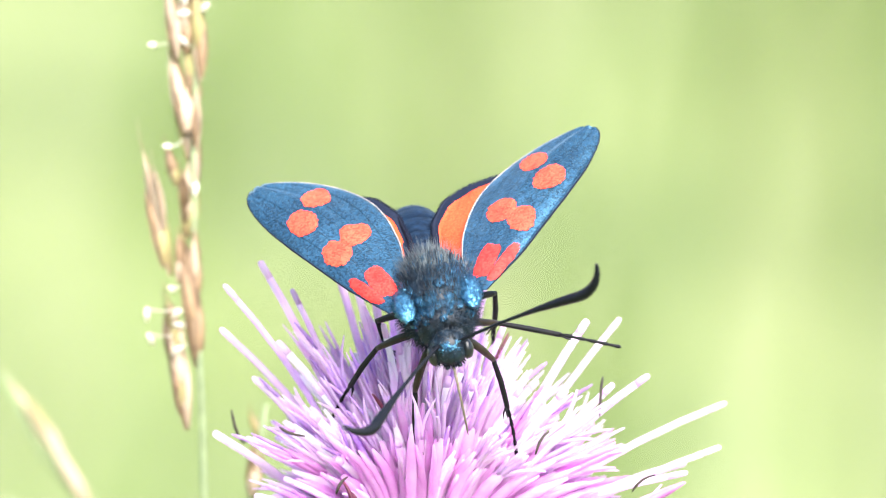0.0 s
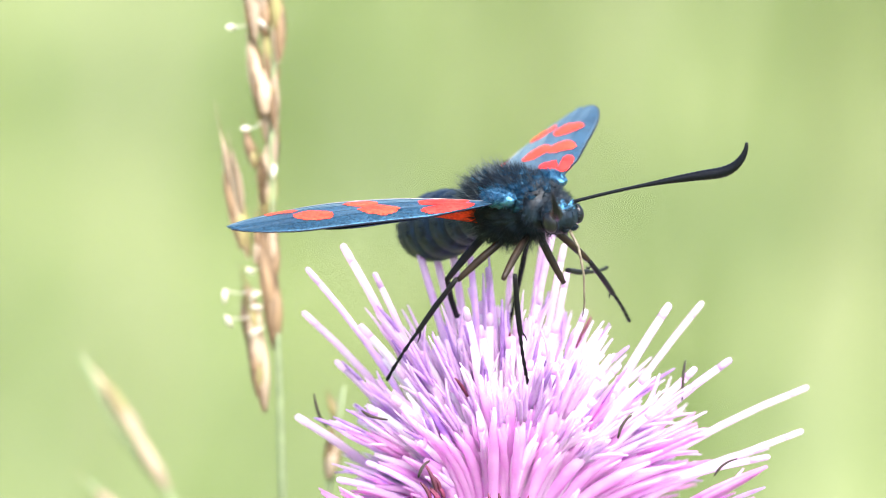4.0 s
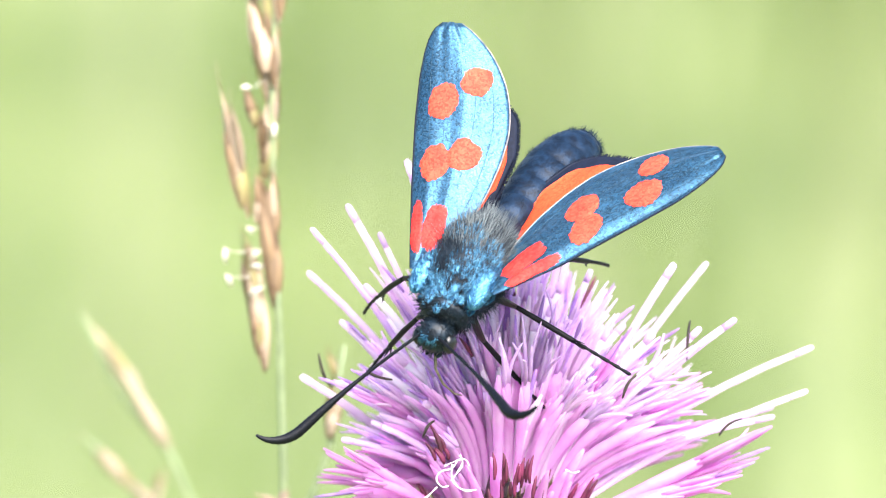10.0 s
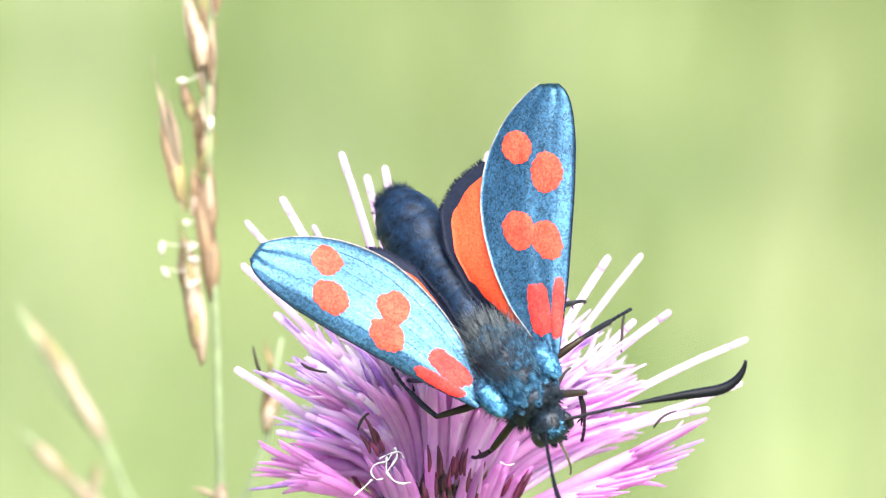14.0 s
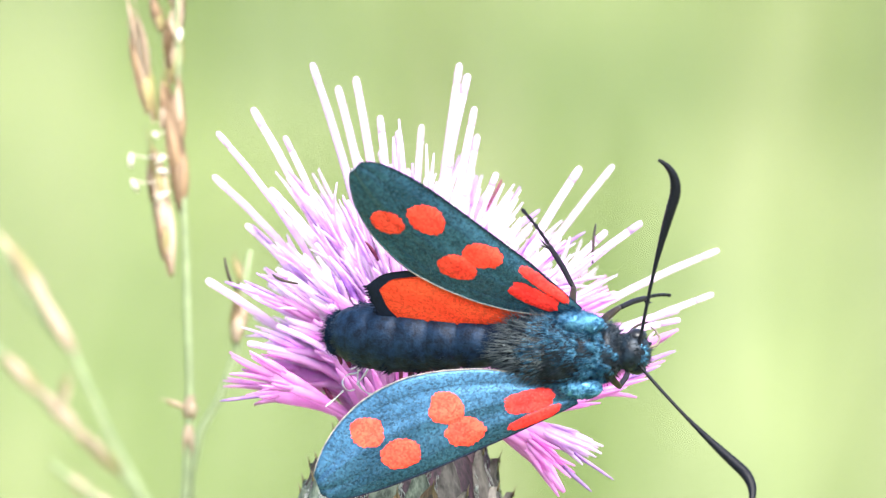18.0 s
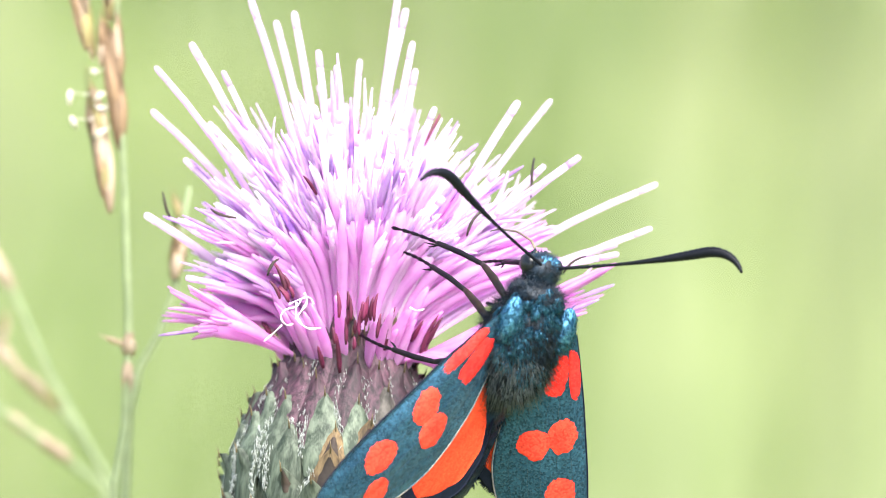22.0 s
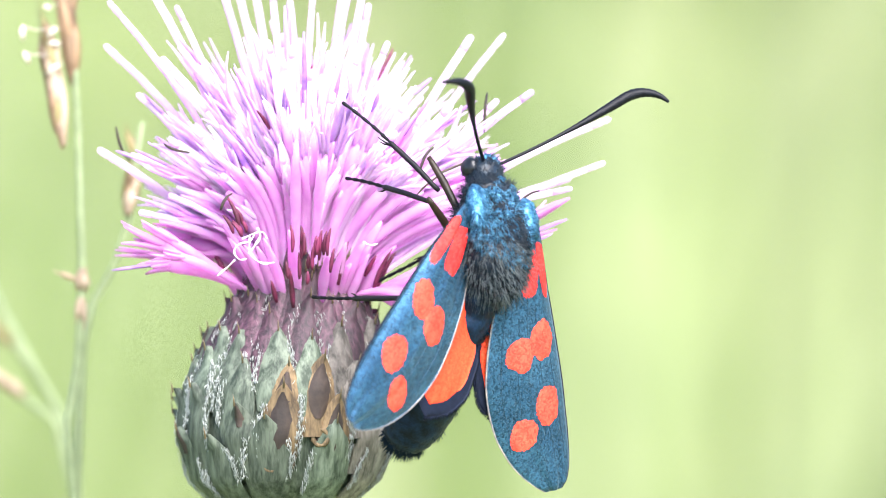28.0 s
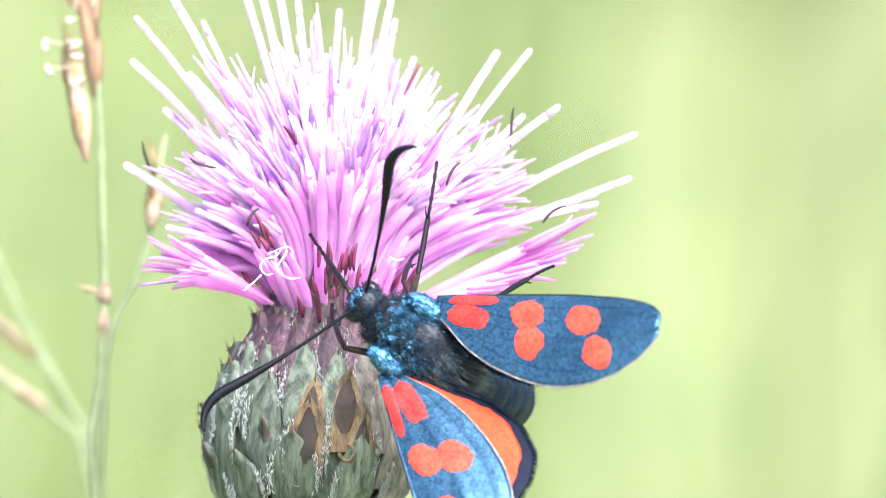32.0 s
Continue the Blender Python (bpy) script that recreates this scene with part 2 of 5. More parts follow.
# ---- meadow ----
def meadow():
    n, V, F = 40, [], []
    for j in range(n + 1):
        for i in range(n + 1):
            x, y = (i / n - 0.5), (j / n - 0.5)
            x, y = 900 * x * abs(x) * 2, 900 * y * abs(y) * 2
            V.append((x, y, 0.02 * noise.noise(Vector((x, y, 0)) * 0.7) if abs(x) + abs(y) < 60 else 0))
    for j in range(n):
        for i in range(n):
            k = j * (n + 1) + i
            F.append((k, k + 1, k + n + 2, k + n + 1))
    g = part("ground", (V, F), M_GROUND)
    tagged(g, "sunlit green meadow ground under the grasses", "ground", kind="structure")

    rng = random.Random(4)
    for name, mat, count, label in (("meadow_grass", M_BLADE, 30000, "lush green meadow grass far out of focus"),
                                    ("dry_grass", M_DRYBLADE, 8000, "pale dry grass stalks far out of focus")):
        V, F = [], []
        green = mat == M_BLADE
        for _ in range(count):
            x, y = rng.uniform(-5, 5), rng.uniform(-3.5, 6.5)
            patch = noise.noise(Vector((x * 5, y * 1.6, 3.0 if green else 33.0)))
            if patch < ((-0.25 if green else 0.02) if x < -0.02 else 0.02 if x < 0.04 else -0.2):
                continue
            far = math.hypot(x, y)
            h, a = rng.uniform(0.12, 0.42) * (0.7 + 0.1 * min(far, 5)), rng.uniform(0, 6.283)
            if far < 1.2:
                h = rng.uniform(0.04, 0.13)
            elif x < -0.02 and patch < 0.02:
                h = min(h, max(0.05, 0.52 - 0.195 * y) + rng.uniform(-0.03, 0.03))
            bend = rng.uniform(0.02, 0.16)
            p = curve3((x, y, 0), (x, y, h * 0.6), (x + bend * math.cos(a), y + bend * math.sin(a), h), 4)
            k = len(V)
            b = rng.uniform(0, 3.14)
            side = Vector((math.cos(b), math.sin(b), 0)) * rng.uniform(0.002, 0.0055)
            for i, q in enumerate(p):
                w = side * (1 - (i / 4) ** 2 * 0.9)
                V += [q - w, q + w]
            for i in range(4):
                F.append((k + 2 * i, k + 2 * i + 1, k + 2 * i + 3, k + 2 * i + 2))
        tagged(part(name, (V, F), mat), label, "grass", kind="stuff")


# ---- thistle ----
NECK = (585, 598)
HEART = Vector((35, 120, 0))
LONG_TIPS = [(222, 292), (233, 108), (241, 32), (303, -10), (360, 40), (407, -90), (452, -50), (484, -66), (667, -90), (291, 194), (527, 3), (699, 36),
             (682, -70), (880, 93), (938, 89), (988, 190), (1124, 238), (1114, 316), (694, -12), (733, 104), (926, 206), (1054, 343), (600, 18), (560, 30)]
# how far the dome reaches from its heart, by degrees from straight up
DOME = [(-100, 330), (-80, 360), (-61, 400), (-43, 440), (-22, 452), (0, 445), (10, 412), (18, 378), (28, 346), (38, 352), (50, 392), (62, 392), (74, 430), (90, 400), (110, 360)]
GIRTH = [(78, 90), (40, 108), (-27, 144), (-110, 174), (-200, 178), (-280, 148), (-340, 80), (-360, 40)]


def floret_geo(base, mid, tip, kind, rng, fat=1.0):
    """One floret: a corolla that swells and splits into five narrow lobes, a smooth style, or an anther tube."""
    line = curve3(base, mid, tip, 8)
    if kind == "style":
        k = rng.uniform(0.85, 1.15) * fat
        low = line[-1].lerp(line[-2], 0.4)
        ends = [low, low.lerp(line[-1], 0.5), line[-1], line[-1] + (line[-1] - line[-2]) * 0.05]
        return tube(line[:8] + [low], [r * k for r in (2.6, 3.6, 4.8, 6.0, 6.8, 7.2, 7.0, 6.6, 6.2)], 8), tube(ends, [6.2 * k, 6.5 * k, 5.6 * k, 2.6 * k], 8)
    if kind == "anther":
        k = rng.uniform(0.7, 1.15) * fat
        return tube(line, [r * k for r in (2.4, 2.8, 3.4, 4.4, 6.2, 7.4, 7.6, 6.6, 2.8)], 7)
    d = (line[-1] - line[-3]).normalized()
    s = d.orthogonal().normalized()
    geo = []
    total = (line[-1] - line[0]).length
    for k in range(5):
        a = k * 1.257 + rng.uniform(-0.35, 0.35)
        o = s * math.cos(a) + d.cross(s) * math.sin(a)
        q = line[6] + o * 5.0 * fat - d * 8
        ln = min((line[-1] - line[6]).length * rng.uniform(0.6, 1.35), 0.34 * total)
        flare = rng.uniform(-0.10, 0.12) if rng.random() < 0.8 else rng.uniform(0.15, 0.4)
        end = q + d * ln + o * ln * flare
        geo.append(tube(curve3(q, q + d * ln * 0.55 + o * rng.uniform(-2, 3), end, 5), [r * fat for r in (3.4, 4.4, 4.4, 3.9, 3.0, 1.3)], 6, 0.7))
    return tube(line[:7], [r * fat for r in (2.8, 3.6, 4.6, 6.0, 7.6, 8.6, 7.0)], 9), join(*geo)


def thistle():
    rng = random.Random(11)
    origin = at(*NECK)
    root = thing("thistle", Matrix.Translation(origin), "blooming pink-purple thistle with a spiny green flower head", "flower")

    def local(p):
        return BASIS @ (Vector(p) * u)

    def put(name, geo, mat, parent=root, label=""):
        return part(name, ([local(v) for v in geo[0]], geo[1]), mat, parent, label)

    def sprout(d, reach, wander=0.0):
        """Foot, bend and tip of a floret that ends in the direction d from the heart of the dome."""
        tip = HEART + d * reach + Vector([rng.gauss(0, 1) * wander for _ in range(3)])
        out = Vector((d.x, 0, d.z))
        foot = out * 88 * rng.uniform(0.55, 1.0) + Vector((0, 28, 0))
        rise = 48 + 0.44 * tip.y
        bend = Vector([rng.uniform(-20, 20) for _ in range(3)])
        return foot, foot + out * (0.12 * reach) + Vector((HEART.x * 0.5, rise, 0)) + bend, tip

    def heading(polar, az):
        """The side that leans to the lens stands more upright than the others."""
        polar *= 1 - rng.uniform(0.36, 0.70) * max(0, math.sin(az)) - 0.14 * max(0, math.cos(az))
        return Vector((math.sin(polar) * math.cos(az), math.cos(polar), math.sin(polar) * math.sin(az)))

    def dome(d):
        phi = math.degrees(math.atan2(d.x, d.y))
        flat = math.hypot(d.x, d.y)
        return float(np.interp(phi, [p[0] for p in DOME], [p[1] for p in DOME])) * flat + 400 * (1 - flat)

    # long pale styles that stand out, then the dome; x right, y up, z to the lens
    made = []
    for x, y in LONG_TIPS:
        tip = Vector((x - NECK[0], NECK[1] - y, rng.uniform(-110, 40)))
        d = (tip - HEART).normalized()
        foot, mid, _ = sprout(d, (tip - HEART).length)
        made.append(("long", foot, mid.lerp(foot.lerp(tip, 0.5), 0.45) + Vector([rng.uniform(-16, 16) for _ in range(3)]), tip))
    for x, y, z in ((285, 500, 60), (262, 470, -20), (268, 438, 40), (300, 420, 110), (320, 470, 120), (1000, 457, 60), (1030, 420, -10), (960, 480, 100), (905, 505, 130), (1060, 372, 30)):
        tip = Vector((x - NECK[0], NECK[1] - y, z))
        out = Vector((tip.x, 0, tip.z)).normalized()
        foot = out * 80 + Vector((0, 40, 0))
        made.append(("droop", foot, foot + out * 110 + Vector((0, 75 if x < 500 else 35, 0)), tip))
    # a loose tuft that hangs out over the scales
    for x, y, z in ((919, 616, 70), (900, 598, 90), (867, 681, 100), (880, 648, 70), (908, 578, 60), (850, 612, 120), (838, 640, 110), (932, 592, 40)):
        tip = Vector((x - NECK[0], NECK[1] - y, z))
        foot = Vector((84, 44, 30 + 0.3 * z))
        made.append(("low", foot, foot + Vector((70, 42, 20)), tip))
    golden = math.pi * (3 - math.sqrt(5))
    total = 290
    for i in range(total):
        polar = math.acos(1 - 1.0 * (i + 0.5) / total)
        az = i * golden + rng.uniform(-0.2, 0.2)
        d = heading(polar, az)
        reach = dome(d) * (rng.uniform(0.76, 0.98) if i % 3 else rng.uniform(0.84, 1.03))
        reach *= 1 - rng.uniform(0.05, 0.68) * max(0, math.sin(az)) * polar / 1.57
        kind = "style" if i % 4 == 0 else ("anther" if i % 12 == 1 else "floret")
        if kind == "floret" and rng.random() < 0.9 - 1.25 * math.cos(polar):
            kind = "low"
        made.append((kind, *sprout(d, reach, 12)))
    for kind, a, b, c in made:
        if kind in ("floret", "low", "droop"):
            stem, lobes = floret_geo(a, b, c, kind, rng, rng.uniform(0.85, 1.35) if kind == "floret" else rng.uniform(0.95, 1.5))
            deep = kind == "droop" or (kind == "low" and rng.random() < (0.45 if c.y < 250 else 0.12))
            tone = M_PETAL if kind == "floret" else (M_MAGENTA if deep else M_PURPLE)
            corolla = put("floret", stem, tone)
            put("lobe", lobes, M_PETAL if kind == "floret" and rng.random() < 0.45 else (M_MAGENTA if deep else M_LOBE), corolla, "narrow purple floret lobe")
            if rng.random() < 0.28:
                way = (c - b).normalized()
                ln = rng.uniform(40, 85)
                p = c - way * ln * 0.6 + Vector([rng.uniform(-5, 5) for _ in range(3)])
                tip = p + way * ln + Vector([rng.uniform(-6, 6) for _ in range(3)])
                put("anther_tube", tube(curve3(p, p.lerp(tip, 0.5) + Vector((rng.uniform(-4, 4), 0, 3)), tip, 5), [r * rng.uniform(0.8, 1.2) for r in (2.6, 3.4, 3.8, 3.6, 3.0, 1.2)], 6), M_VIOLET if rng.random() < 0.93 else M_DEEP, corolla, "violet anther tube")
        elif kind in ("long", "style"):
            shaft, end = floret_geo(a, b, c, "style", rng, 0.95)
            pale = rng.random() < 0.75 if kind == "long" else c.y > 300 or rng.random() < 0.3
            style = put("style", shaft, (M_PETAL if kind == "long" else M_PALE) if pale else M_LOBE)
            put("stigma", end, M_LOBE if not pale or rng.random() < 0.08 else M_PETAL, style)
        else:
            put("anther_tube", floret_geo(a, b, c, kind, rng, 0.8), M_VIOLET)
    # the dense inner tubes
    for name, count, mat, lo, hi in (("inner_floret", 330, M_PETAL, 0, 0.75), ("inner_style", 150, M_PALE, 0, 0.7), ("outer_floret", 270, M_PURPLE, 0.7, 1.0), ("inner_anther", 18, M_VIOLET, 0, 1)):
        geos = []
        for i in range(count):
            polar = math.acos(1 - 1.02 * rng.uniform(lo, hi))
            az = rng.uniform(0, 6.283)
            d = heading(polar, az)
            reach = dome(d) * rng.uniform(0.52, 0.86) * (1 - rng.uniform(0.05, 0.6) * max(0, math.sin(az)) * polar / 1.57)
            k = rng.uniform(0.75, 1.4) * (0.5 if mat == M_VIOLET else 1)
            geos.append(tube(curve3(*sprout(d, reach, 8), 6), [r * k for r in (2.8, 3.6, 4.8, 6.4, 7.6, 6.6, 2.2)], 7))
        tagged(put(name, join(*geos), mat), kind="stuff")
    # broad smooth floret bases at the throat, and short crimson stubs among them
    for i in range(30):
        az = rng.uniform(0, 6.283)
        out = Vector((math.cos(az), 0, math.sin(az)))
        ln = rng.uniform(90, 150)
        a = out * rng.uniform(80, 104) + Vector((6, rng.uniform(22, 44), 0))
        k = rng.uniform(0.8, 1.25)
        put("floret_base", tube(curve3(a, a + out * ln * 0.28 + Vector((0, ln * 0.55, 0)), a + out * (0.62 * ln) + Vector((0, ln * rng.uniform(0.75, 1.0), 0)), 7), [r * k for r in (6, 10, 13, 13.5, 12, 9, 6.5, 2.5)], 10, 0.6), M_MAGENTA)
    for i in range(16):
        az = rng.uniform(0, 6.283)
        out = Vector((math.cos(az), 0, math.sin(az)))
        ln = rng.uniform(30, 85)
        a = out * rng.uniform(118, 160) + Vector((4, rng.uniform(26, 110), 0))
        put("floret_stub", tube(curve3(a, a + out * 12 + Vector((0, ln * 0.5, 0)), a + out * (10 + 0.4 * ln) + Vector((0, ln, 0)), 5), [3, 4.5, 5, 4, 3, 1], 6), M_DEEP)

    for i in range(24):
        x, y = (600 + rng.gauss(0, 24), 486 + rng.gauss(0, 16)) if i < 16 else (468 + rng.gauss(0, 9), 438 + rng.gauss(0, 10))
        a = Vector((x - NECK[0], NECK[1] - y, rng.uniform(168, 205)))
        ln = rng.uniform(22, 52)
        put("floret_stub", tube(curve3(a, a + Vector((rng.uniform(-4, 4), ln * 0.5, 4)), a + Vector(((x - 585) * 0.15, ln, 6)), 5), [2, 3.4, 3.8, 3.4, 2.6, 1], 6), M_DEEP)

    # egg-shaped head of overlapping scales
    def girth(y):
        return float(np.interp(-y, [-g[0] for g in GIRTH], [g[1] for g in GIRTH]))

    def axis(y):
        return float(np.interp(-y, [-78, 110, 360], [0, -25, -40]))

    def stain(V, rows, width, out):
        """A thin domed patch that lies on a bract, narrowing at both ends."""
        P, F, n = [], [], len(rows)
        for i, s in enumerate(rows):
            k = width * math.sin(math.pi * (i + 0.25) / (n - 0.5)) ** 0.7
            for e in range(5):
                mid = V[s * 5 + 2]
                P.append(mid + (V[s * 5 + e] - mid) * k + out * (1.0 + 1.6 * (1 - abs(e - 2) / 2)))
        for i in range(n - 1):
            for e in range(4):
                a = i * 5 + e
                F.append((a, a + 1, a + 6, a + 5))
        return P, F

    line = [(axis(y), y, 0) for y in np.linspace(78, -360, 20)]
    put("receptacle", tube(line, [girth(p[1]) - 3 for p in line], 30), M_BRACT)
    chance = random.Random(3)
    tiers = ((-315, 11), (-262, 14), (-208, 15), (-154, 16), (-102, 17), (-58, 20), (-22, 22), (6, 22), (24, 20))
    for j, (low, count) in enumerate(tiers):
        for i in range(count):
            az = 2 * math.pi * (i + 0.5 * (j % 2)) / count + rng.uniform(-0.09, 0.09)
            y = low + rng.uniform(-12, 12)
            out, across = Vector((math.cos(az), 0, math.sin(az))), Vector((-math.sin(az), 0, math.cos(az)))
            ln, wd = rng.uniform(128, 158) - (46 if j > 5 else 0), girth(y + 40) * rng.uniform(4.0, 4.8) / count
            lean, peel = rng.uniform(-7, 7), rng.uniform(4, 24) if j < 5 else rng.uniform(0, 10)
            V, F = [], []
            for k in range(10):
                q = k / 9
                yy = y + ln * q
                w = wd * 0.66 * min(1, 0.72 + q) * (1 - max(0, (q - 0.45) / 0.55) ** 2.2) + 0.8
                c = Vector((axis(yy), yy, 0)) + out * (girth(yy) + 1 + 2.2 * (8 - j) + 3 * q + peel * max(0, q - 0.78) * 4) + across * (lean * q * q)
                for e in (-1, -0.6, 0, 0.6, 1):
                    V.append(c + across * (w * e) + out * (10 * (1 - e * e) - 7 + rng.uniform(-0.7, 0.7)))
            for k in range(9):
                for e in range(4):
                    n = k * 5 + e
                    F.append((n, n + 1, n + 6, n + 5))
            back = len(V)
            V += [v - out * 3 for v in V]
            F += [tuple(reversed([n + back for n in f])) for f in F]
            withered = out.z > 0.2 and -0.12 < out.x < 0.55 and j < 4 and rng.random() < (0.95, 0.95, 0.95, 0.7)[j]
            # bracts facing right get the paler tone that stands in for sunlight
            sun_side = out.z > 0 and out.x >= 0.5 and j < 6
            # upper tiers: purple, with the overhang's shade put into the colour
            tone = M_TAN if withered else (M_BRACT_PURPLE_SHADED if j > 3 or (j == 3 and chance.random() < 0.2) else (M_BRACT_SUN_SIDE if sun_side else M_BRACT))
            b = put("bract", (V, F), tone)
            tip = V[47]
            spine = tube([tip - Vector((0, 8, 0)), tip + out * 2 + Vector((0, 5, 0)), tip + out * 6 + Vector((0, 13, 0))], [2, 1.2, 0.3], 5)
            put("spine", spine, M_SPINE, b)
            if withered and chance.random() < 0.9:
                put("dark_patch", stain(V, range(2, 9), rng.uniform(0.5, 0.8), out), M_DARK, b)
            if j < 7 and out.z > -0.3:
                # cobweb down that clings to the margins in short crossing threads
                web = []
                for e in (0, 4):
                    if rng.random() < (0.6 if withered else 0.2):
                        continue
                    first = rng.randrange(0, 4)
                    for _ in range(rng.randrange(60, 90) if j < 4 else 20):
                        k = rng.uniform(first, min(first + 4.5, 8.5))
                        p = V[int(k) * 5 + e].lerp(V[int(k) * 5 + 5 + e], k % 1) + out * rng.uniform(2, 6) + across * rng.gauss(0, 3.2)
                        d = (across * rng.gauss(0, 0.28) + Vector((0, 1, 0))).normalized() * rng.uniform(5, 14)
                        web.append(tube([p - d * 0.5, p + out * rng.uniform(0, 3), p + d * 0.5], [0.3, rng.uniform(0.4, 0.9), 0.3], 3))
                if web:
                    put("down", join(*web), M_WEB, b)
            if not withered and j < 4 and chance.random() < 0.25:
                put("dark_tip", stain(V, range(6, 10), rng.uniform(0.3, 0.8), out), M_DARK, b)
    # round holes with a pale rim that some grub has bored
    for x, y, r in ((528, 844, 12), (615, 798, 13)):
        c = Vector((x - NECK[0], NECK[1] - y, 0))
        c.z = math.sqrt(girth(c.y) ** 2 - (c.x - axis(c.y)) ** 2) + 15
        ring = [c + Vector((r * math.cos(k * 0.35), r * 1.1 * math.sin(k * 0.35), 0)) for k in range(19)]
        rim = put("bore_hole", tube(ring, [rng.uniform(2.4, 5.0) for _ in ring[1:]] + [3], 7), M_TAN)
        put("pit", ellipsoid(c - Vector((0, 0, 4)), (r - 2, r, 5), 14, 8), M_DARK, rim)
    # stalk down to the ground
    start = local((-40, -350, 0))
    ground = Vector((-0.01, 0.03, -origin.z))
    part("stalk", tube(curve3(start, start + Vector((0, 0, -0.2)), ground, 14), [0.0011 + 0.0006 * i / 14 for i in range(15)], 10), M_STEM, root)
    # pale curled filaments at the throat
    for curl in (((500, 440), (494, 455), (470, 458), (462, 474), (474, 488), (486, 484)), ((492, 446), (490, 470), (500, 486), (516, 494), (534, 491)),
                 ((505, 430), (512, 445), (500, 462), (490, 476)), ((466, 486), (452, 500), (434, 515)), ((478, 450), (498, 440), (516, 436), (522, 450)), ((690, 455), (704, 462), (716, 458))):
        p = [Vector((x - NECK[0], NECK[1] - y, 205 + rng.uniform(-6, 6))) for x, y in curl]
        for _ in range(3):
            p = p[:1] + [a.lerp(b, k) for a, b in zip(p, p[1:]) for k in (0.25, 0.75)] + p[-1:]
        thick = rng.uniform(1.5, 2.5)
        put("curled_filament", tube(p, [thick * (0.8 + 0.3 * math.sin(i * 0.5)) * min(1, 0.3 + (len(p) - i) * 0.2) for i in range(len(p))], 7), M_WHITE)
    # withered dark threads on the dome
    for x, y, z, dx, dy in ((340, 282, 150, 45, -16), (903, 262, 45, 6, 70), (250, 250, -120, 24, -60), (440, 400, 165, 20, 30), (960, 395, 110, 40, 30), (790, 330, 190, 24, 40)):
        a = Vector((x - NECK[0], NECK[1] - y, z))
        put("withered_thread", tube(curve3(a, a + Vector((dx * 0.3, dy * 0.8, 6)), a + Vector((dx, dy, -10)), 5), [1.5, 2.6, 3, 2.6, 2.2, 1.6], 6), M_DARK)
    return root


# ---- moth ----
def smooth_line(knots, n):
    xs = np.linspace(0, 1, 161)
    ys = np.interp(xs, [k[0] for k in knots], [k[1] for k in knots])
    pad = np.pad(ys, 6, mode="edge")
    ys2 = np.convolve(pad, np.ones(13) / 13, mode="valid")
    w = np.clip(np.minimum(xs, 1 - xs) * 12, 0, 1)
    return np.interp(np.linspace(0, 1, n), xs, ys * (1 - w) + ys2 * w)


def folds(s, q):
    """Shallow lengthwise folds, stronger towards the tip."""
    return (math.sin(q * 13 + s * 2.0) + 0.35 * math.sin(q * 31 - s * 3)) * (0.45 + 0.6 * s) * math.sin(math.pi * min(max(q, 0.02), 0.98)) ** 0.5


RIPPLE = 1.7


def relief(s, q):
    """Height of the forewing: domed, its front edge folded down, its hind margin curled down towards the tip."""
    dome = 10 * math.sin(math.pi * s * 0.8) * (1 - ((q - 0.35) / 0.8) ** 2)
    front = 12 * max(0, (0.2 - q) / 0.2) * min(1, 4 * s)
    curl = 15 * max(0, (q - 0.45) / 0.55) ** 2 * s ** 1.5
    fade = 1 - max(0, (s - 0.72) / 0.28) ** 1.5
    return dome - (front + curl) * fade + RIPPLE * folds(s, q)


def wing_geo(length, lead, trail, side, thick=2.6, fore=True, lift=0.0, hang=0.0, nu=44, nv=25):
    """A thin wing along +x; the trailing edge lies towards -y for the right (side -1) and +y for the left."""
    a, b = smooth_line(lead, nu), smooth_line(trail, nu)
    ss = np.linspace(0, 1, nu)
    V, F = [], []
    for face in (1, -1):
        for i in range(nu):
            for j in range(nv):
                q = j / (nv - 1)
                y = a[i] + (b[i] - a[i]) * q
                edge = math.sin(math.pi * min(max(q, 0.02), 0.98)) ** 0.5
                sag = hang * max(0, q - 0.5) ** 2 * 4 * max(0, 1 - ss[i] / 0.6)
                z = relief(ss[i], q) if fore else 6 * math.sin(math.pi * ss[i] * 0.8) * (1 - ((q - 0.35) / 0.8) ** 2) - sag
                V.append((ss[i] * length, side * y, z + face * (thick * 0.5 * edge + lift)))
    k = nu * nv
    for i in range(nu - 1):
        for j in range(nv - 1):
            a0 = i * nv + j
            q = (a0, a0 + 1, a0 + nv + 1, a0 + nv)
            F.append(q if side < 0 else q[::-1])
            r = tuple(x + k for x in q)
            F.append(r[::-1] if side < 0 else r)
    rim = [i * nv for i in range(nu)] + [(nu - 1) * nv + j for j in range(1, nv)] + [i * nv + nv - 1 for i in range(nu - 2, -1, -1)]
    for p, q in zip(rim, rim[1:]):
        F.append((p, q, q + k, p + k))
    return V, F


FORE_LEAD = [(0, -12), (0.08, -16), (0.3, -25), (0.6, -33), (0.78, -34), (0.9, -29), (0.96, -21), (0.985, -13), (1, -3)]
FORE_TRAIL = [(0, 16), (0.06, 36), (0.17, 76), (0.3, 106), (0.44, 126), (0.56, 135), (0.66, 132), (0.76, 121), (0.86, 98), (0.93, 73), (0.98, 46), (1, 32)]
HIND_LEAD = [(0, -12), (0.2, -30), (0.5, -40), (0.8, -32), (0.93, -12), (1, 22)]
HIND_TRAIL = [(0, 18), (0.15, 52), (0.35, 92), (0.6, 118), (0.8, 114), (0.93, 79), (1, 22)]
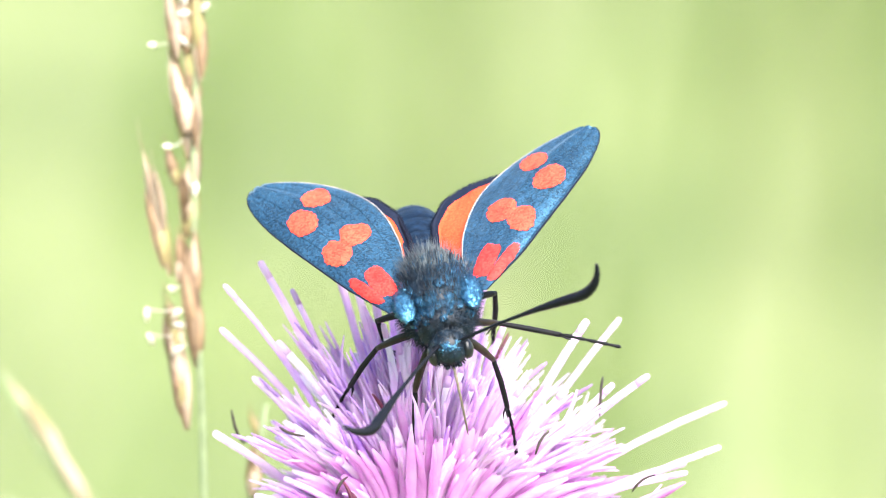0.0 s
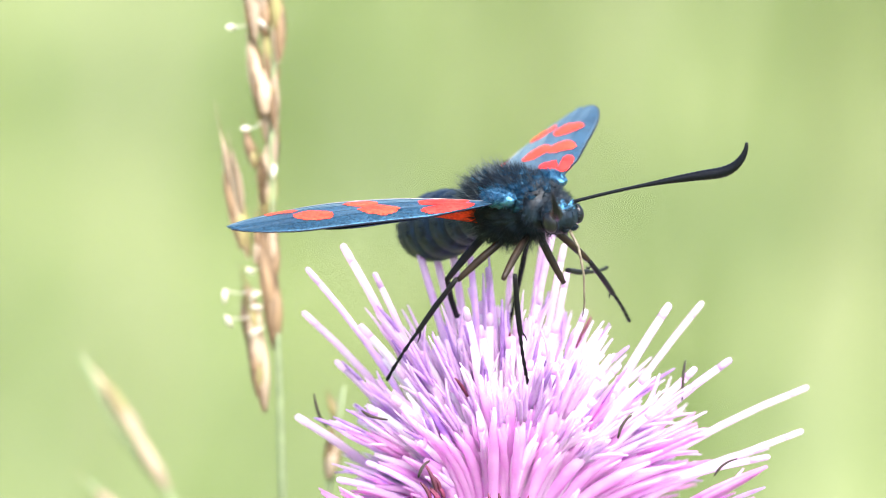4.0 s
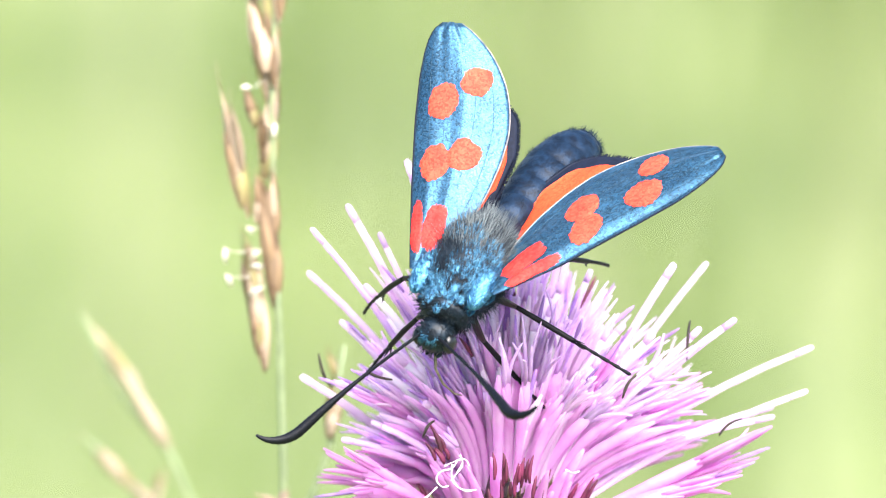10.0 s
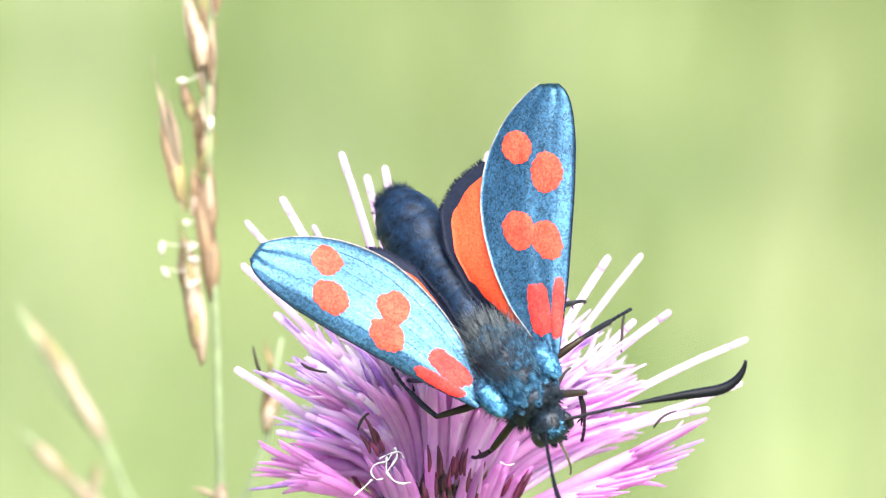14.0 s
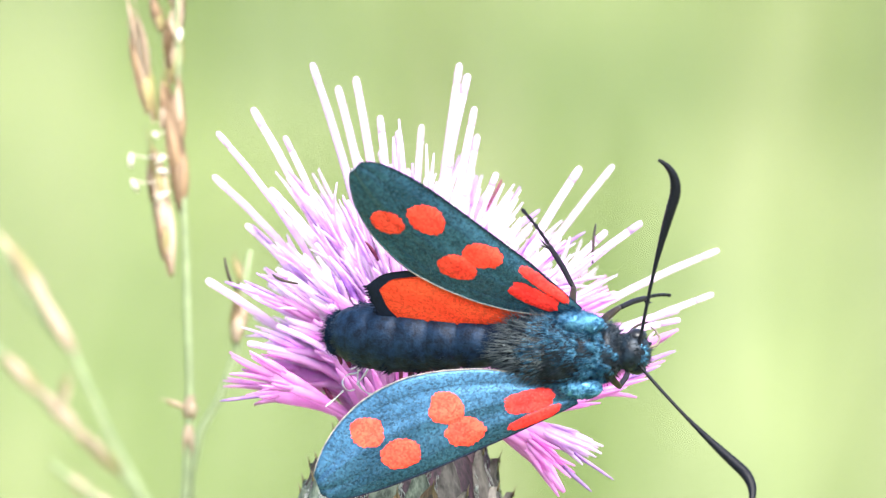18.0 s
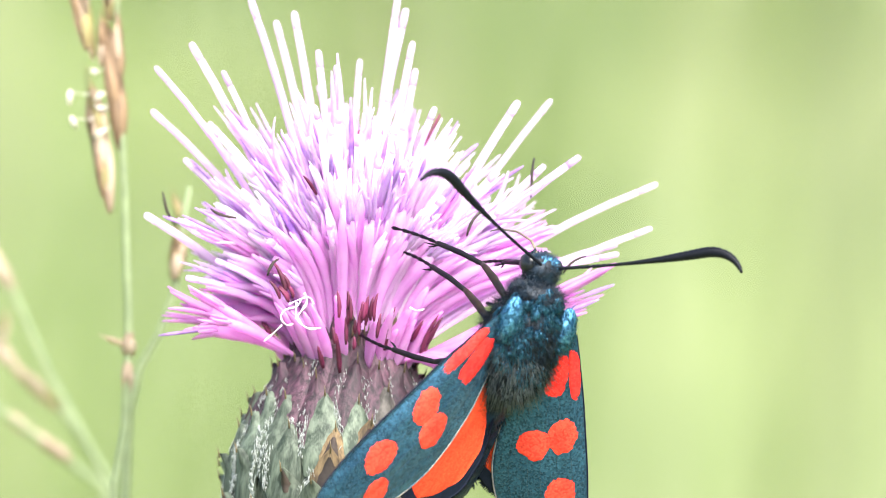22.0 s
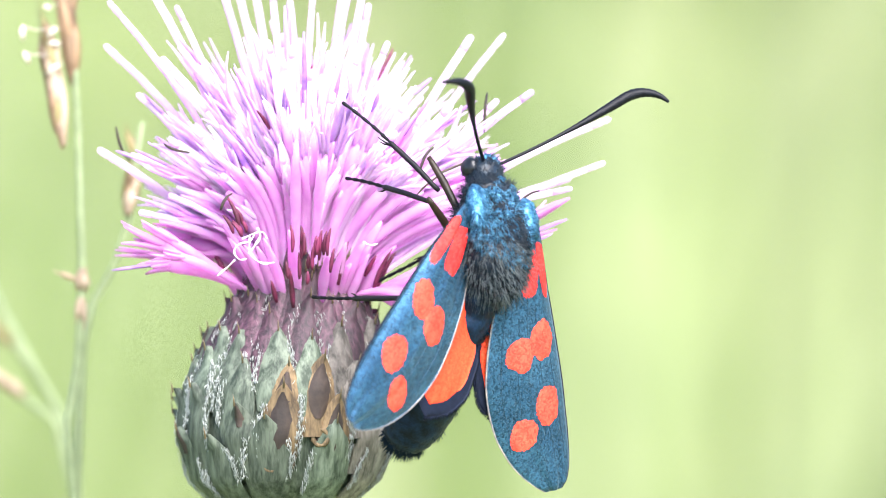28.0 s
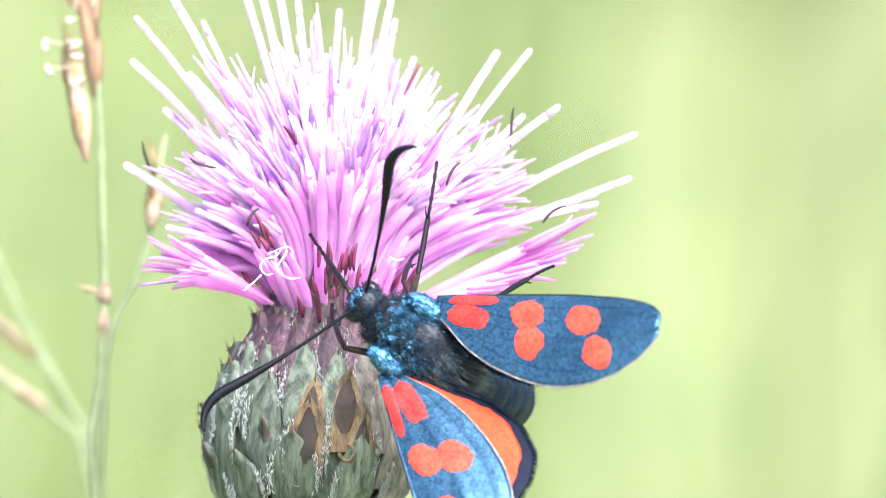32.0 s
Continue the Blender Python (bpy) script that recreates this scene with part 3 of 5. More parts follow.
SPOTS = [(78, 23, 47, 20, 0.13), (80, -9, 52, 10, -0.05), (217, 60, 33, 28, 0.5), (200, 12, 36, 27, 0.25), (362, 68, 31, 27, 0.3), (318, 14, 36, 28, 0.1)]


def forewing_height(x, y):
    s = min(max(x / 474, 0), 1)
    i = s * 43
    a, b = smooth_line(FORE_LEAD, 44), smooth_line(FORE_TRAIL, 44)
    lo, hi = np.interp(i, range(44), a), np.interp(i, range(44), b)
    q = (y - lo) / max(hi - lo, 1)
    return relief(s, min(max(q, 0), 1))


def spot_geo(x, y, rx, ry, turn, side, face, rng):
    V, F = [], []
    c, s = math.cos(turn), math.sin(turn)
    n, power = 60, 3.4 if x < 100 else 2.2
    soft = [rng.uniform(-0.13, 0.09) for _ in range(9)]
    wob = [1 + np.interp(i / n * 8, range(9), soft[:8] + soft[:1]) + rng.uniform(-0.07, 0.05) for i in range(n)]
    for ring, k in enumerate((0.02, 0.5, 0.85, 1.0)):
        for i in range(n):
            a = 2 * math.pi * i / n
            blunt = (abs(math.cos(a)) ** power + abs(math.sin(a)) ** power) ** (-1 / power)
            px, py = rx * k * wob[i] * blunt * math.cos(a), ry * k * wob[i] * blunt * math.sin(a)
            qx, qy = x + px * c - py * s, y + px * s + py * c
            h = forewing_height(qx, qy) + face * (3.0 if ring < 3 else 2.0)
            V.append((qx, side * qy, h))
    for r in range(3):
        for i in range(n):
            q = (r * n + i, r * n + (i + 1) % n, (r + 1) * n + (i + 1) % n, (r + 1) * n + i)
            F.append(q)
    F.append(tuple(range(n - 1, -1, -1)))
    return V, F


LEG_ROOT = {"F": (72, 30, -45), "M": (18, 35, -50), "H": (-38, 30, -46)}
FEMUR = 112


def moth():
    rng = random.Random(5)
    root = thing("burnet_moth", Matrix.Identity(4), "black-blue moth with six red spots on each wing, on thistle", "moth")

    def put(name, geo, mat, parent=root, label=""):
        return part(name, scaled(geo), mat, parent, label)

    thorax = put("thorax", ellipsoid((4, 0, 0), (98, 68, 60), 24, 16, 0.12), M_FUR)
    put("fur", hairs((4, 0, 0), (98, 68, 60), 6500, 22, (-0.7, 0, 0.1), rng, 0.7), M_FUR, thorax)
    put("long_fur", hairs((-22, 0, 2), (76, 66, 58), 1300, 36, (-1.0, 0, 0.15), rng, 0.6, keep=lambda d: d.x < 0.25), M_GREYFUR, thorax, "long grey hairs on the back")
    put("chest_fur", hairs((10, 0, -8), (86, 62, 56), 1100, 30, (0.1, 0, -0.4), rng, 0.6, keep=lambda d: d.z < -0.1), M_FUR, thorax)
    for s in (1, -1):
        put("tegula", join(ellipsoid((50, s * 58, 34), (42, 20, 16), 14, 8, 0.2), hairs((50, s * 58, 34), (42, 20, 16), 520, 10, (-1.4, 0, 0.05), rng, 1.7)), M_TEAL, thorax, "glossy teal shoulder scales")
    put("collar", join(ellipsoid((96, 0, 4), (26, 48, 42), 18, 10, 0.15), hairs((96, 0, 4), (26, 48, 42), 1300, 17, (0.2, 0, 0.1), rng, 0.8)), M_FUR, thorax)
    for x, y, z in ((70, 20, 48), (88, -18, 42), (100, 14, 40), (64, -30, 46), (82, 34, 34), (106, -26, 30), (40, 10, 58), (112, 2, 38)):
        put("scale_tuft", hairs((x, y, z), (9, 8, 6), 80, 11, (-2.2, 0, 0.3), rng, 1.2), M_TEAL, thorax, "glossy teal scale tuft")
    # a broken band of bright scales behind the neck
    for _ in range(26):
        a = rng.uniform(-1.3, 1.3)
        put("scale_tuft", hairs((84 + rng.gauss(0, 5), 50 * math.sin(a), 46 * math.cos(a)), (8, 8, 5), 46, 12, (-2.4, 0, 0.2), rng, 1.4), M_TEAL, thorax, "glossy teal scale tuft")
    for _ in range(44):
        x, a = rng.triangular(-50, 84, 62), rng.gauss(0, 0.75)
        k = math.sqrt(1 - (x / 100) ** 2)
        put("scale_tuft", hairs((x, 66 * k * math.sin(a), 58 * k * math.cos(a)), (20, 13, 7), 90, 13, (-2.6, 0, 0.2), rng, 0.9), M_TEAL, thorax, "glossy teal scale tuft")
    head = put("head", join(ellipsoid((138, 0, -6), (32, 34, 32), 18, 12, 0.1), hairs((138, 0, -6), (32, 34, 32), 460, 11, (0.4, 0, 0.1), rng)), M_FUR)
    put("brow", join(ellipsoid((154, 0, 10), (11, 18, 9), 12, 8, 0.3), hairs((154, 0, 10), (11, 18, 9), 180, 9, (0.5, 0, 0.3), rng, 1.8)), M_TEAL, head, "teal scales between the antennae")
    for s in (1, -1):
        put("eye", ellipsoid((146, s * 30, -10), (17, 11, 19), 18, 12), M_EYE, head)
        put("palp", tube([(150, s * 10, -26), (162, s * 11, -30), (170, s * 11, -26)], [6, 4.5, 2], 8), M_FUR, head)
    prob = [(158, 0, -30), (176, 0, -60), (178, 0, -110), (166, 0, -165), (154, 0, -190)]
    put("proboscis", tube(prob, [2.8, 2.5, 2.2, 1.8, 0.9], 8), M_TONGUE, label="thin pale coiling tongue")
    # abdomen in rings, pointing to -x from its own root
    rings = [(0, 36), (20, 39), (46, 41), (52, 38), (58, 41), (98, 45), (104, 42), (110, 46), (150, 52), (156, 49), (162, 53), (204, 58), (210, 55), (216, 58),
             (256, 58), (262, 55), (268, 56), (300, 50), (306, 46), (312, 46), (332, 34), (345, 18), (350, 4)]
    abdomen = put("abdomen", tube([(-x, 0, 0) for x, _ in rings], [r * 1.12 for _, r in rings], 22, 0.92), M_ABDOMEN)
    abdomen.location = Vector((-60, 0, -20)) * u
    geo = join(*[hairs((-x, 0, 0), (26, r * 1.12, r * 1.03), n, 12, (-1.2, 0, 0), rng, 1.0) for x, r, n in ((30, 40, 420), (80, 44, 420), (130, 49, 420), (180, 55, 420), (235, 57, 420), (285, 52, 380), (325, 36, 420))])
    put("fur", geo, M_ABDOMEN, abdomen)
    put("tail_tuft", hairs((-325, 0, 0), (26, 30, 27), 600, 20, (-1.2, 0, 0), rng, 1.0), M_ABDOMEN, abdomen)

    parts = {"abdomen": abdomen}
    for s, key in ((1, "L"), (-1, "R")):
        fw = put("forewing", wing_geo(474, FORE_LEAD, FORE_TRAIL, s), M_WING, label="narrow metallic blue-green forewing with red spots")
        edge = []
        a, b = smooth_line(FORE_LEAD, 44), smooth_line(FORE_TRAIL, 44)
        for line in (a, b):
            pts = [(474 * i / 43, s * line[i], forewing_height(474 * i / 43, line[i])) for i in range(44)]
            edge.append(tube(pts, [0.8 + 0.9 * math.sin(math.pi * (i + 1) / 45) for i in range(44)], 6))
        put("leading_edge", edge[0], M_FRINGE, fw)
        put("trailing_edge", edge[1], M_RIM, fw)
        for v in range(5):
            q0, q1 = (0.24, 0.34, 0.46, 0.55, 0.8)[v], (0.1, 0.3, 0.52, 0.68, 0.85)[v]
            for face in (1, -1):
                pts = []
                for i in range(4 if v % 3 else 14, 42):
                    x, q = i / 43, q0 + (q1 - q0) * (i / 43)
                    y = a[i] + (b[i] - a[i]) * q
                    pts.append((474 * x, s * y, forewing_height(474 * x, y) + face * 1.5))
                put("vein", tube(pts, [0.2 + 0.25 * math.sin(math.pi * k / (len(pts) - 1)) for k in range(len(pts))], 5), M_VEIN, fw)
        for spot in SPOTS:
            for face in (1, -1):
                put("red_spot", spot_geo(*spot, s, face, rng), M_SCARLET if spot[0] < 100 else M_RED, fw, "scarlet wing spot")
        hw = put("hindwing", wing_geo(335, HIND_LEAD, HIND_TRAIL, s, thick=2.0, fore=False, hang=34), M_FRINGE, label="scarlet hindwing with a dark blue edge")
        inner_l = [(0.0, -4), (0.2, -22), (0.5, -31), (0.8, -23), (0.95, -4), (1, 24)]
        inner_t = [(0.0, 12), (0.15, 44), (0.35, 80), (0.6, 103), (0.8, 98), (0.95, 65), (1, 24)]
        put("red_field", wing_geo(312, inner_l, inner_t, s, thick=2.0, fore=False, lift=2.2, hang=34), M_HIND, hw)
        line = smooth_line(HIND_TRAIL, 44)
        fr = []
        for i in range(4, 44):
            for _ in range(18):
                x = min(335 * (i + rng.random() - 0.5) / 43, 333)
                y = float(np.interp(x / 335, np.linspace(0, 1, 44), line))
                d = Vector((0.25 + 0.9 * (i / 43) ** 4 + rng.gauss(0, 0.15), s * (1 - 0.7 * (i / 43) ** 6), rng.gauss(0, 0.1))).normalized()
                p = Vector((x, s * (y - 2), rng.uniform(-1, 1)))
                fr.append(tube([p, p + d * rng.uniform(5, 10)], [1.2, 0.4], 3))
        put("fringe", join(*fr), M_FRINGE, hw)
        parts["fore" + key], parts["hind" + key] = fw, hw
        # antenna along +x with a hooked club
        pts, rad, p = [], [], Vector((0, 0, 0))
        for i in range(72):
            q = i / 71
            pts.append(p.copy())
            bow = -0.06 - 0.16 * q + 1.45 * max(0, (q - 0.74) / 0.26) ** 1.2
            p += Vector((math.cos(bow), s * 0.05 * math.cos(q * 3.1), math.sin(bow))) * (354 / 71)
            k = min(max((q - 0.3) / 0.5, 0), 1)
            rad.append((3.1 + 6.6 * k * k * (3 - 2 * k)) * (1 - 0.72 * max(0, (q - 0.80) / 0.20) ** 1.4) * (0.94 + 0.11 * (i % 2)))
        parts["antenna" + key] = put("antenna", tube(pts, rad, 10), M_ANTENNA)
        for leg, root_at in LEG_ROOT.items():
            femur = put("femur", tube([(-8, 0, 0), (20, 0, 2), (60, 0, 3), (100, 0, 1), (FEMUR, 0, 0)], [5, 7.0, 7.2, 5.6, 4.4], 10), M_THIGH if leg != "H" else M_LEG)
            shin = put("tibia", join(tube([(-3, 0, 0), (10, 0, 0), (60, 0, 2), (118, 0, 0), (124, 0, 0)], [4, 4.6, 5.2, 4.8, 3.6], 9),
                                     tube([(116, 0, -3), (130, 3, -10), (142, 4, -13)], [2, 1.6, 0.5], 5),
                                     tube([(116, 0, -3), (128, -4, -9), (138, -6, -11)], [2, 1.6, 0.5], 5)), M_LEG)
            foot, fr = [], []
            for k in range(5):
                x0, ln = 124 + 22.2 * k, 22.2
                for q, r in ((0.02, 2.2), (0.3, 2.8), (0.8, 3.7), (0.98, 2.4)):
                    foot.append((x0 + q * ln, 0, -0.0009 * (x0 + q * ln - 124) ** 2))
                    fr.append(r)
            put("tarsus", tube(foot, fr, 8), M_BLACK, shin)
            parts["femur" + key + leg], parts["tibia" + key + leg] = femur, shin
    return root, parts


# ---- grasses beside the thistle ----
def husk_geo(length, width, rng):
    """A pointed husk of two keeled scales along +z."""
    geo = []
    for s in (1, -1):
        V, F = [], []
        n = 8
        for i in range(n + 1):
            q = i / n
            w = width * (math.sin(math.pi * min(1, q * 0.9 + 0.08)) ** 0.8) * 0.5
            z = length * q * (1 if s > 0 else 0.93)
            bow = s * (width * 0.38 * math.sin(math.pi * q) + 0.8)
            for e in (-1, -0.5, 0, 0.5, 1):
                V.append((w * e, bow * (1 - e * e * 0.85), z))
        for i in range(n):
            for e in range(4):
                a = i * 5 + e
                F.append((a, a + 1, a + 6, a + 5))
        geo.append((V, F))
    geo.append(tube([(0, 0, length * 0.95), (rng.uniform(-2, 2), 0, length * 1.1), (rng.uniform(-5, 5), 2, length * 1.22)], [1.4, 0.9, 0.3], 4))
    return join(*geo)


def along(line, q):
    i = min(int(q * (len(line) - 1)), len(line) - 2)
    k = q * (len(line) - 1) - i
    return line[i].lerp(line[i + 1], k), (line[i + 1] - line[i]).normalized()


def grass(label, stem, spikes, f, rng, node=None):
    """stem: points (x, y) from the ear down; spikes: (x0, y0, x1, y1, width, dry) from foot to tip of each husk."""
    x0, y0 = stem[-1]
    low = at(x0, y0, f)
    root = thing("grass_stalk", Matrix.Translation(low), label, "grass", "grasses beside the thistle")

    def loc(x, y, df=0.0):
        return at(x, y, f + df) - low

    pts = [loc(*p) for p in stem]
    n = len(pts)
    ground = Vector((pts[-1].x + 0.01, pts[-1].y + 0.01, -low.z))
    pts2 = pts + curve3(pts[-1], pts[-1].lerp(ground, 0.5) + Vector((-0.006, 0, 0)), ground, 8)[1:]
    rad = [u * (5 + 4 * min(1, i / n)) for i in range(len(pts2))]
    part("stem", tube(pts2, rad, 8), M_PALEGREEN, root)
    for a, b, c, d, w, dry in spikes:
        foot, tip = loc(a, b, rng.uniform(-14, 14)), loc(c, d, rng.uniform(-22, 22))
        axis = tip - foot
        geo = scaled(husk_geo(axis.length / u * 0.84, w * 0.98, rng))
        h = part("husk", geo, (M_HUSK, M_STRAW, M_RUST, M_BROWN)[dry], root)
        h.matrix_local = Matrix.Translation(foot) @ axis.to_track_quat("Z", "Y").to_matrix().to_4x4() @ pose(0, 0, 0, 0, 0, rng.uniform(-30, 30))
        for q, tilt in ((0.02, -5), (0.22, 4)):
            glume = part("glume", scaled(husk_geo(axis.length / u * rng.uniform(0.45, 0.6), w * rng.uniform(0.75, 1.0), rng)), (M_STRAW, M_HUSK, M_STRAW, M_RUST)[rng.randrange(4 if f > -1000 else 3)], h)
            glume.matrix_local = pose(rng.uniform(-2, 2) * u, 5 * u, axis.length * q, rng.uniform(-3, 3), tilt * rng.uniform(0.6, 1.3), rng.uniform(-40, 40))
    if node:
        p = loc(*node)
        part("node", tube([p - Vector((0, 0, 20 * u)), p, p + Vector((0, 0, 20 * u))], [9 * u, 15 * u, 8 * u], 8), M_STRAW, root)
    return root, loc


def anthers(root, loc, spots, rng):
    for x, y in spots:
        p, hold = loc(x, y, rng.uniform(10, 40)), loc(x + 0.7 * (158 - x), y - 12, 6)
        d = Vector((rng.uniform(-1, 1), rng.uniform(-0.5, 0.5), rng.uniform(-1, 1))).normalized() * 13 * u
        part("anther", join(tube([p - d, p - d * 0.2, p + d * 0.2, p + d], [2.5 * u, 5.4 * u, 5.4 * u, 2.5 * u], 7),
                            tube(curve3(p + d, (p + hold) / 2 + Vector((0, 0, -8 * u)), hold, 5), [1.0 * u] * 6, 4)), M_ANTHER, root)


def grasses():
    rng = random.Random(8)
    made = []
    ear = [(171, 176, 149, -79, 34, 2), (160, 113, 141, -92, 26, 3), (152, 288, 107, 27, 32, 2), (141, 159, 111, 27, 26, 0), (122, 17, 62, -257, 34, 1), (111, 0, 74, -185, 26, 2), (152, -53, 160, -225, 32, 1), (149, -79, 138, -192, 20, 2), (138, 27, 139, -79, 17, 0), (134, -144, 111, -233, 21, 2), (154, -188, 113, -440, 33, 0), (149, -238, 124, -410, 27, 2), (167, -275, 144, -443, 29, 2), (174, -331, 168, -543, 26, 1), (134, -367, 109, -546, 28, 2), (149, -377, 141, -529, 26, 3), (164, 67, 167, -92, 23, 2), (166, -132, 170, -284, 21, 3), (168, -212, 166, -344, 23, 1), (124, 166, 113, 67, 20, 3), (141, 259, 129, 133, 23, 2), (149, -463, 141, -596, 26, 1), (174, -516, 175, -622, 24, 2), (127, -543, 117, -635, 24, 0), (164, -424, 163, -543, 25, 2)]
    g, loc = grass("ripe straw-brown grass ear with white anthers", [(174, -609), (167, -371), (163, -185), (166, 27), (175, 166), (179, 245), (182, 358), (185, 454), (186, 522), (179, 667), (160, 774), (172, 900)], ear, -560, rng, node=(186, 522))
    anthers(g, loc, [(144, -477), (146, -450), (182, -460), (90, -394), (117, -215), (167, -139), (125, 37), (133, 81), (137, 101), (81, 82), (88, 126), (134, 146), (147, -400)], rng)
    for a, b, c, d, w in ((184, 545, 176, 590, 15), (186, 545, 190, 598, 14), (180, 520, 140, 505, 13), (178, 508, 196, 500, 16)):
        foot, tip = loc(a, b, 4), loc(c, d, 8)
        h = part("husk", scaled(husk_geo((tip - foot).length / u, w, rng)), M_STRAW, g)
        h.matrix_local = Matrix.Translation(foot) @ (tip - foot).to_track_quat("Z", "Y").to_matrix().to_4x4()
    made.append(g)
    for label, stem, husks, f in (
            ("pale side stalk with long straw-coloured husks", [(-173, 186), (-100, 330), (-16, 431), (45, 568), (110, 690), (160, 774), (176, 900)],
             [(-14, 435, -112, 262, 30, 1), (-60, 350, -172, 180, 32, 1), (-90, 310, -150, 225, 24, 0)], -1700),
            ("pale lower stalk with straw-coloured husks", [(-165, 405), (-146, 423), (-60, 520), (68, 637), (120, 710), (160, 778), (174, 900)],
             [(66, 640, -30, 545, 30, 0), (-10, 570, -110, 455, 30, 1), (-70, 505, -180, 395, 32, 1), (20, 600, -40, 530, 22, 1), (-40, 520, -24, 455, 18, 1)], -1750),
            ("short stalk with brown husks", [(-60, 615), (-47, 629), (20, 680), (83, 728), (140, 768), (174, 900)],
             [(84, 730, -10, 655, 26, 2), (20, 685, -52, 622, 24, 2)], -1700),
            ("thin stalk with a dark brown husk", [(292, 240), (282, 300), (268, 420), (240, 500), (205, 560), (187, 640), (176, 900)],
             [(266, 405, 284, 290, 34, 3), (278, 370, 268, 300, 22, 3), (282, 315, 262, 240, 12, 3)], -700)):
        g, loc = grass(label, stem, husks, f, rng)
        made.append(g)
    return made


meadow()
GRASSES = grasses()
thistle()
MOTH, PARTS = moth()


# ---- what moves ----
def motions():
    SWAY = [
        (0, 22, 0), (1, 25, -1), (2, 25, -4), (3, 12, -3), (5.5, 17, 0), (6, 11, 1), (7, 10, 1), (8, 11, -2), (9, 8, -4), (10, 6, -4), (11, 6, -3), (12, 4, -1), (13, 4, -3), (14, 10, -3), (14.5, 9, -2), (16.5, 10, -2), (17, 7, 2), (18, 6, -2), (19, 9, 1), (20, 13, 0), (21, 9, 1), (22, 7, 2), (23, 0, 2), (24, 6, 0), (25, 12, -1), (26, 12, 3), (26.5, 17, 0), (28.5, 5, 4), (29, 9, 1), (30, 7, 2), (31, 6, 2), (32, 0, 0), 
    ]
    MOTH_ROWS = [
        (0, 614, 53, 313, 0.709, -0.280, -0.333, -0.554),
        (0.5, 585, 9, 248, 0.636, -0.307, -0.393, -0.589),
        (1, 585, 71, 332, 0.653, -0.248, -0.328, -0.636),
        (1.5, 614, 38, 294, 0.710, -0.252, -0.297, -0.587),
        (2, 601, 44, 301, 0.699, -0.256, -0.332, -0.579),
        (2.5, 571, -65, 170, 0.716, -0.444, -0.456, -0.287),
        (3, 611, -87, 170, 0.754, -0.558, -0.263, -0.225),
        (3.5, 593, -98, 170, 0.756, -0.543, -0.292, -0.221),
        (5.5, 624, 12, 256, 0.711, -0.317, -0.316, -0.542),
        (6, 598, 17, 263, 0.773, -0.244, -0.328, -0.486),
        (7, 588, -37, 170, 0.613, -0.359, -0.467, -0.526),
        (7.5, 559, 10, 245, 0.612, -0.289, -0.349, -0.648),
        (8, 569, 94, 353, 0.599, -0.265, -0.297, -0.695),
        (8.5, 564, 79, 338, 0.590, -0.276, -0.325, -0.685),
        (9, 494, -16, 170, 0.373, -0.249, -0.543, -0.710),
        (9.5, 538, 57, 307, 0.603, -0.186, -0.349, -0.693),
        (10, 520, 99, 347, 0.533, -0.028, -0.293, -0.793),
        (10.5, 580, 33, 285, 0.659, -0.265, -0.366, -0.601),
        (11, 659, 40, 294, 0.729, -0.385, -0.297, -0.474),
        (11.5, 634, 107, 368, 0.735, -0.271, -0.290, -0.550),
        (12, 684, 172, 400, 0.759, -0.242, -0.215, -0.565),
        (13, 667, 179, 400, 0.792, -0.253, -0.212, -0.513),
        (14, 697, 287, 400, 0.872, -0.151, -0.153, -0.440),
        (14.5, 655, 300, 400, 0.919, -0.201, -0.161, -0.299),
        (16.5, 767, 355, 400, 0.949, -0.159, -0.160, -0.222),
        (17, 845, 415, 400, 0.966, 0.113, 0.127, -0.193),
        (18, 833, 413, 400, 0.991, 0.125, -0.044, -0.016),
        (18.5, 912, 524, 382, 0.921, 0.260, 0.288, -0.038),
        (19, 900, 522, 391, 0.889, 0.360, 0.238, 0.152),
        (20, 920, 516, 378, 0.859, 0.337, 0.274, 0.272),
        (20.5, 875, 527, 400, 0.804, 0.357, 0.108, 0.464),
        (21, 909, 558, 374, 0.762, 0.422, 0.100, 0.480),
        (21.5, 853, 567, 400, 0.750, 0.346, 0.130, 0.549),
        (22, 881, 524, 400, 0.757, 0.285, 0.118, 0.576),
        (23, 887, 483, 400, 0.768, 0.251, 0.131, 0.574),
        (24, 888, 492, 400, 0.765, 0.290, 0.092, 0.568),
        (25, 882, 528, 400, 0.838, 0.336, -0.069, 0.424),
        (26, 910, 578, 366, 0.825, 0.379, 0.085, 0.409),
        (26.5, 895, 572, 380, 0.705, 0.326, 0.201, 0.598),
        (28.5, 918, 447, 389, 0.687, 0.099, 0.398, 0.600),
        (29, 915, 473, 389, 0.700, 0.236, 0.284, 0.611),
        (29.5, 928, 472, 379, 0.685, 0.210, 0.365, 0.595),
        (30, 916, 525, 379, 0.586, 0.441, 0.065, 0.677),
        (30.5, 952, 553, 339, 0.257, 0.023, -0.074, 0.963),
        (31, 890, 562, 387, 0.415, -0.049, -0.113, 0.901),
        (31.5, 854, 694, 339, 0.333, -0.108, 0.080, 0.933),
        (32, 761, 622, 400, 0.311, 0.037, -0.026, 0.949),
    ]
